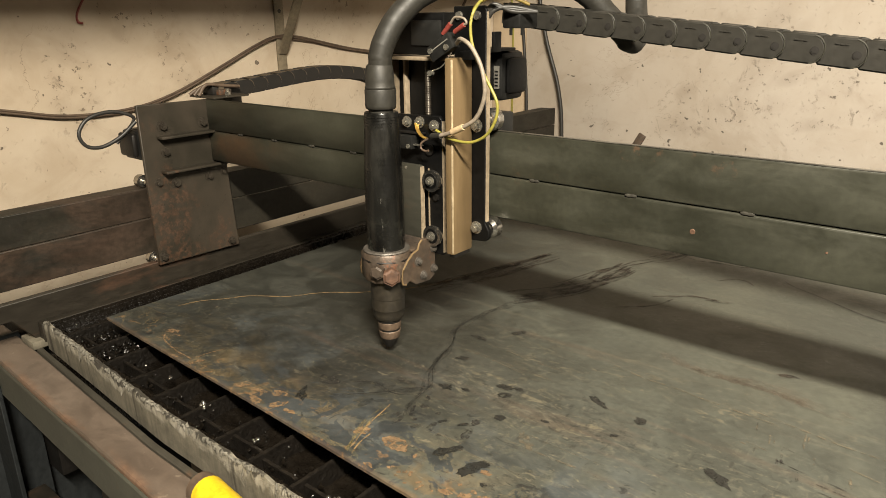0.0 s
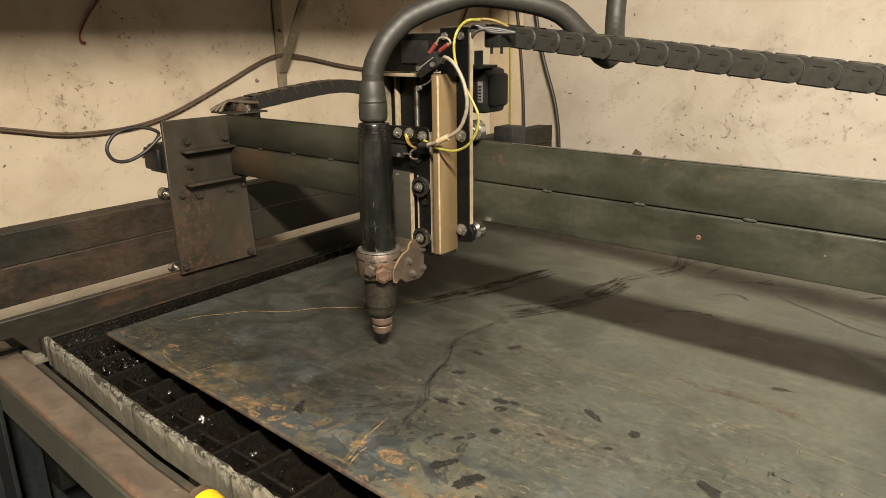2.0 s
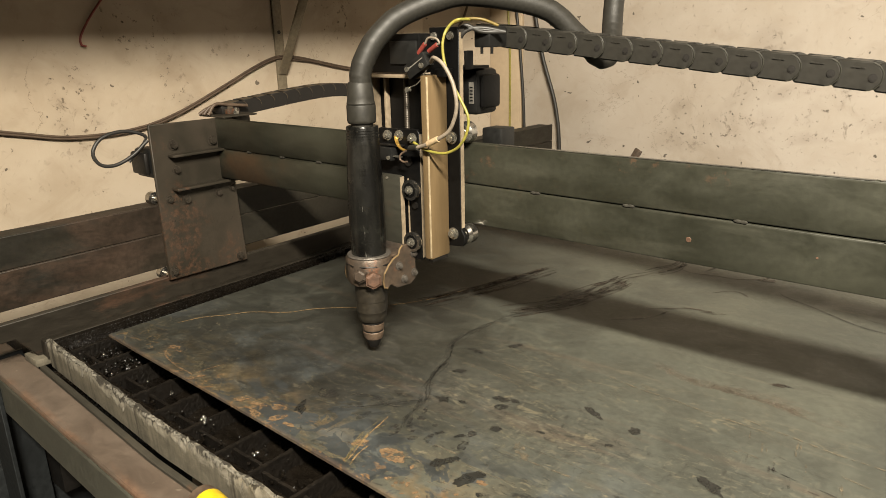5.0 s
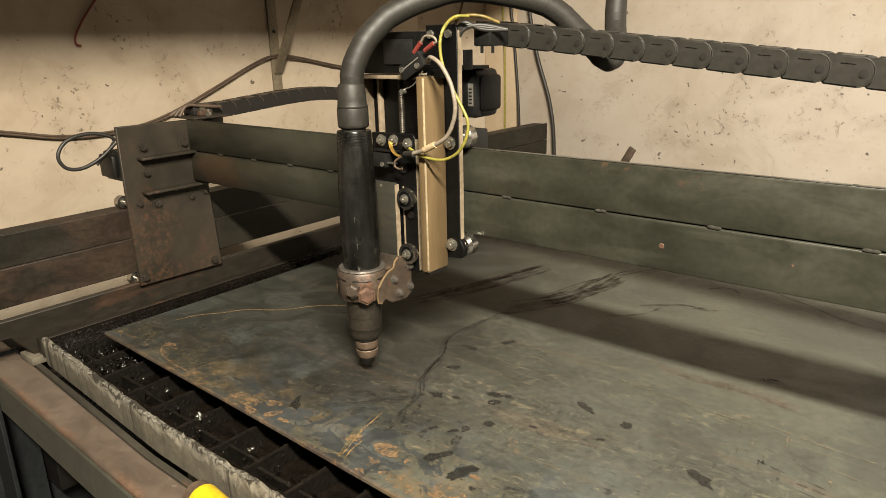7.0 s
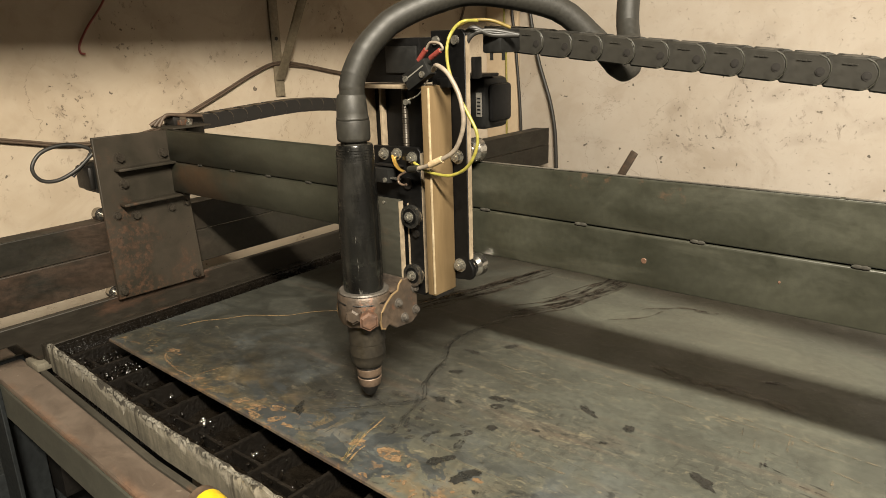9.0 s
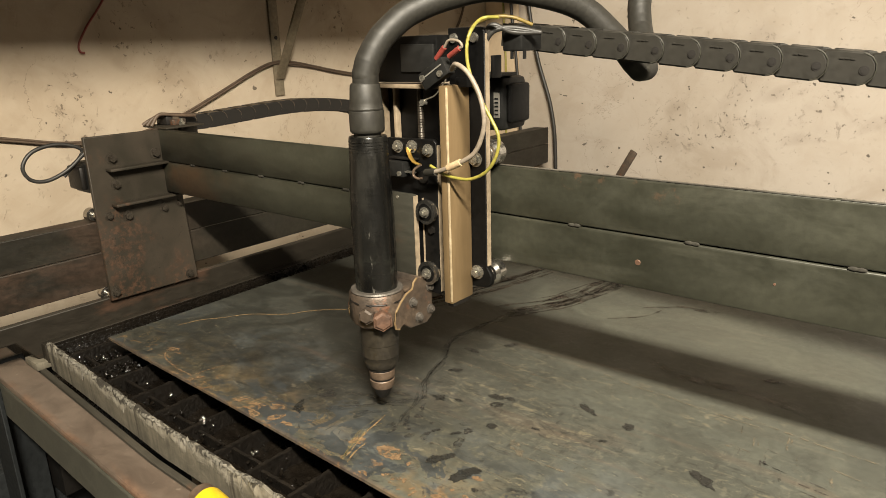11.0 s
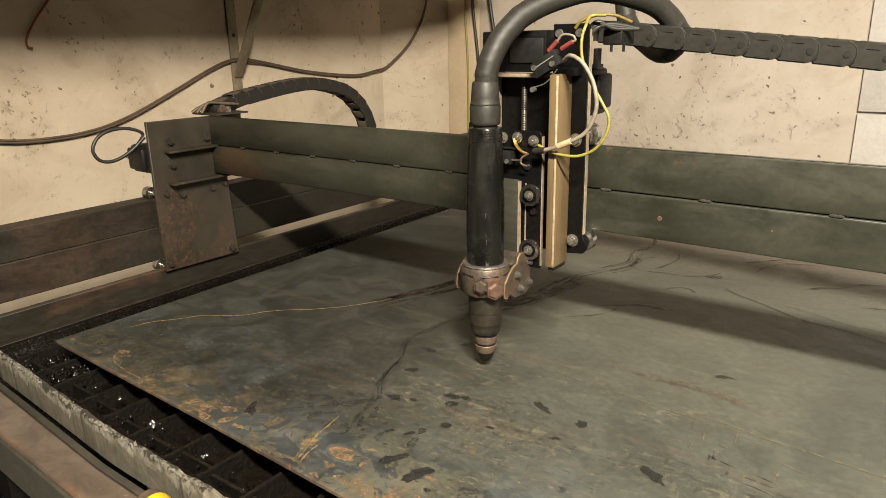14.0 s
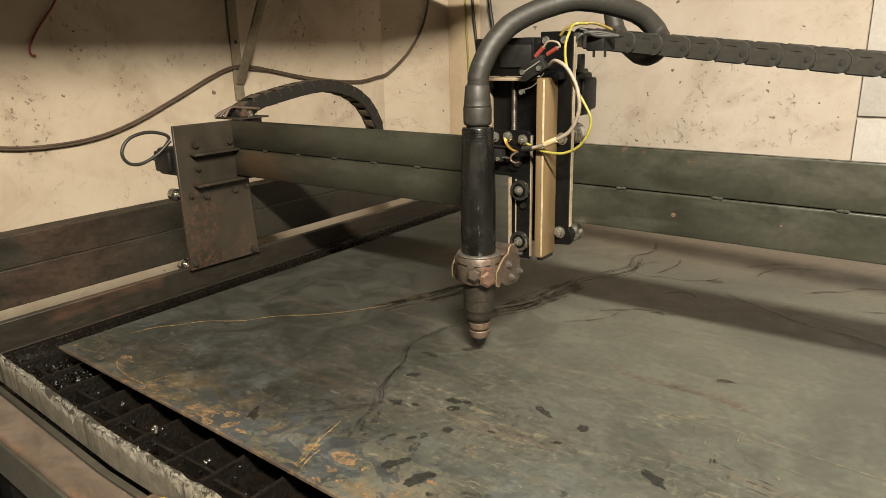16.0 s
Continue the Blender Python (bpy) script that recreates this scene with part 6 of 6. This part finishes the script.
def shelf():
    s = thing("wall_shelf", "wooden shelf board on a flat-bar bracket", "shelf")
    part("board", box(B(), -0.5, -0.085, -1.2, 1.24, 0.565, 0.59, 0.003), M_WOOD, s)
    br = part("bracket", box(B(), -0.5, -0.494, 0.702, 0.728, 0.265, 0.565, 0.001), M_BRACKET, s, "dirty flat-bar bracket")
    d = Vector((-0.338, 0.716, 0.565)) - Vector((-0.492, 0.714, 0.305))
    turn = Matrix.Rotation(math.atan2(d.x, d.z), 4, "Y")
    mid = Vector((-0.415, 0.715, 0.435))
    part("brace", box(B(), mid.x - 0.003, mid.x + 0.003, mid.y - 0.012, mid.y + 0.012, mid.z - d.length / 2, mid.z + d.length / 2, 0.001, turn), M_BRACKET, br)
    part("bracket_screw", cyl(B(), (-0.494, 0.715, 0.402), (-0.4925, 0.715, 0.402), 0.0045, n=12), M_DARK, br)
    return s


shelf()

tagged(part("red_wire", sweep(B(), spline([(-0.47, 0.33, 0.566), (-0.48, 0.325, 0.53), (-0.49, 0.305, 0.478), (-0.493, 0.268, 0.430), (-0.493, 0.2475, 0.398), (-0.493, 0.2465, 0.383), (-0.4925, 0.2545, 0.380)], 8), 0.0022), M_RED), "thin red wire hanging from the shelf", "wire")
for pts, r in (([(-0.27, 1.452, 0.75), (-0.245, 1.452, 0.5), (-0.21, 1.452, 0.33), (-0.16, 1.452, 0.18), (-0.142, 1.452, 0.03), (-0.138, 1.452, -0.3)], 0.0055), ([(-0.32, 1.450, 0.75), (-0.305, 1.450, 0.5), (-0.285, 1.45, 0.33), (-0.268, 1.45, 0.10), (-0.265, 1.45, -0.3)], 0.0045)):
    tagged(part("hanging_cable", sweep(B(), spline(pts, 8), r), M_CABLEBLACK), "black cable hanging down the back wall", "cable")
tagged(part("hanging_cable", sweep(B(), spline([(-0.345, 1.450, 0.75), (-0.33, 1.45, 0.45), (-0.322, 1.45, 0.25), (-0.325, 1.45, -0.3)], 8), 0.003), M_YELWIRE), "yellow-green earth cable hanging down the back wall", "cable")

# bent bar standing on the rear beam behind the gantry
bar = thing("bent_bar", "small rusty steel bar leaning up from the rear beam", "steel bar")
part("shaft", box(B(), 0.120, 0.138, 1.278, 1.284, -0.056, 0.03, 0.001), M_CLAMP, bar)
part("tip", box(B(), 0.148, 0.168, 1.277, 1.285, -0.012, 0.106, 0.002, Matrix.Rotation(radians(29), 4, "Y")), M_CLAMP, bar)

# yellow tool on the front beam
tool = thing("yellow_tool", "yellow plastic tool handle with brown end on the beam", "tool")
part("handle", sweep(B(), spline([(0.376, -0.0905, -0.0455), (0.40, -0.093, -0.0450), (0.46, -0.098, -0.0450), (0.56, -0.106, -0.0455)], 6), 0.0165, 20), M_YELLOW, tool)
part("end_cap", sweep(B(), spline([(0.364, -0.0895, -0.0465), (0.377, -0.0906, -0.0455)], 3), 0.0160, 20), M_CABLE, tool, "brown end cap")

# dark cabinet below the table
cab = thing("cabinet", "dark blue painted steel cabinet under the table", "cabinet")
part("body", box(B(), -0.45, -0.22, -0.40, 0.2, -0.85, -0.25, 0.004), M_BLUE, cab)
part("door", box(B(), -0.44, -0.23, -0.406, -0.4005, -0.83, -0.27, 0.003), M_BLUE, cab)


# ---- motion ----
MOVES = [
    # seconds, carriage along the beam, gantry along the rail, lift
    (0.0, 0.0, 0.0, 0.0), (0.5, -0.0115, 0.0097, 0.0), (1.0, -0.0225, 0.0188, 0.0), (1.5, -0.0346, 0.0290, 0.0), (2.0, -0.0455, 0.0387, 0.0),
    (2.5, -0.0568, 0.0481, 0.0), (3.0, -0.0681, 0.0569, 0.0), (3.1, -0.0700, 0.0568, 0.0), (3.3, -0.0738, 0.0525, 0.0), (3.5, -0.0701, 0.0479, 0.0),
    (4.0, -0.0607, 0.0369, 0.0), (5.0, -0.0400, 0.0160, 0.0), (6.0, -0.0190, -0.0055, 0.0), (6.5, -0.0085, -0.0163, 0.0), (7.0, 0.0021, -0.0275, 0.0), (7.5, 0.0123, -0.0376, 0.0),
    (8.0, 0.0234, -0.0486, 0.0), (8.5, 0.0336, -0.0590, 0.0), (9.0, 0.0440, -0.0695, 0.0), (9.8, 0.0605, -0.0862, 0.0), (10.2, 0.0700, -0.0835, 0.0), (10.4, 0.0745, -0.0818, 0.0),
    (10.7, 0.0755, -0.0815, 0.010), (10.95, 0.0755, -0.0815, 0.010), (11.0, 0.0763, -0.0815, 0.010), (11.5, 0.0992, -0.0243, 0.010), (12.0, 0.1260, 0.0395, 0.010), (12.3, 0.1425, 0.0775, 0.010), (12.45, 0.1448, 0.0858, 0.010),
    (12.9, 0.1449, 0.0860, -0.0055), (13.05, 0.1449, 0.0860, -0.0055), (13.3, 0.1451, 0.0861, 0.0), (13.5, 0.1452, 0.0863, 0.0), (14.0, 0.1457, 0.0977, 0.0),
    (14.5, 0.1371, 0.1097, 0.0), (15.0, 0.1274, 0.1207, 0.0), (15.5, 0.1163, 0.1310, 0.0), (16.0, 0.1056, 0.1410, 0.0),
]


def at_length(curve, s):
    """The place and direction at a length along a polyline; beyond its end it goes straight on."""
    for a, b in zip(curve, curve[1:]):
        d = (b - a).length
        if s <= d:
            return a + (b - a) * (s / d), (b - a) / d
        s -= d
    d = (curve[-1] - curve[-2]).normalized()
    return curve[-1] + d * s, d


def side_chain_curve(g):
    """The side chain for a gantry place: up from the bracket, over, and back below the rail."""
    y0, yb = g + 0.318, 0.762 + g * 0.50
    peak = 0.2838 + 0.16 * g
    x = -0.160
    return spline([(x, y0, 0.268 + 0.02 * g), (x, y0 + 0.045, 0.2715 + 0.11 * g), (x, (y0 + yb) / 2, peak), (x, yb - 0.10, peak - 0.013), (x, yb - 0.048, peak - 0.040), (x, yb - 0.016, peak - 0.078), (x, yb - 0.004, peak - 0.112), (x, yb, 0.15), (x, yb - 0.03, 0.085), (x, yb - 0.10, 0.060), (x, yb - 0.3, 0.05), (x, yb - 0.7, 0.05)], 10)


def hose_curve(c, g, z):
    """The hose from the torch, over the carriage, down behind the chain and up to the ceiling."""
    pts = [(0.3765 + c, 0.164 + g, 0.330 + z), (0.3785 + c, 0.166 + g, 0.350 + z), (0.3840 + c, 0.176 + g, 0.372 + z * 0.8), (0.3905 + c, 0.1885 + g, 0.388 + z * 0.6), (0.401 + c, 0.206 + g, 0.4035 + z * 0.4), (0.424 + c, 0.236 + g, 0.4185 + z * 0.2),
           (0.455 + c, 0.27 + g, 0.426), (0.508 + 0.90 * c, 0.33 + g, 0.411), (0.536 + 0.87 * c - 0.04 * g, 0.36 + g, 0.380), (0.552 + 0.73 * c - 0.2 * g, 0.385 + g, 0.353 + 0.06 * g), (0.548 + 0.60 * c - 0.3 * g, 0.41 + g, 0.363 + 0.03 * g),
           (0.530 + 0.46 * c - 0.35 * g, 0.44 + 0.95 * g, 0.405), (0.526 + 0.44 * c - 0.34 * g, 0.455 + 0.9 * g, 0.50), (0.526 + 0.3 * c - 0.2 * g, 0.46 + 0.7 * g, 0.9)]
    return spline(pts, 8)


def motions():
    for thing_, cw, zw in ((GANTRY, 0, 0), (CARRIAGE, 1, 0), (BEAM_CHAIN, 1, 0), (SLIDE, 1, 1), (TORCH, 1, 1)):
        walk(thing_, [(t, pose(c * cw, g, z * zw)) for t, c, g, z in MOVES])
    for k, ob in enumerate(SIDE_LINKS):
        rows = []
        for t, c, g, z in MOVES:
            p, d = at_length(side_chain_curve(g), 0.03 * k)
            rows.append((t, Matrix.Translation(p) @ pose(0, 0, 0, 0, 0, 90) @ pose(0, 0, 0, 0, -math.degrees(math.atan2(d.z, d.y)), 0)))
        walk(ob, rows)
    for k, ob in enumerate(HOSE_PIECES):
        rows = []
        for t, c, g, z in MOVES:
            p, d = at_length(hose_curve(c, g, z), HOSE_LENGTH * (k + 0.5))
            rows.append((t, Matrix.Translation(p) @ d.to_track_quat("Z", "Y").to_matrix().to_4x4()))
        walk(ob, rows)


motions()
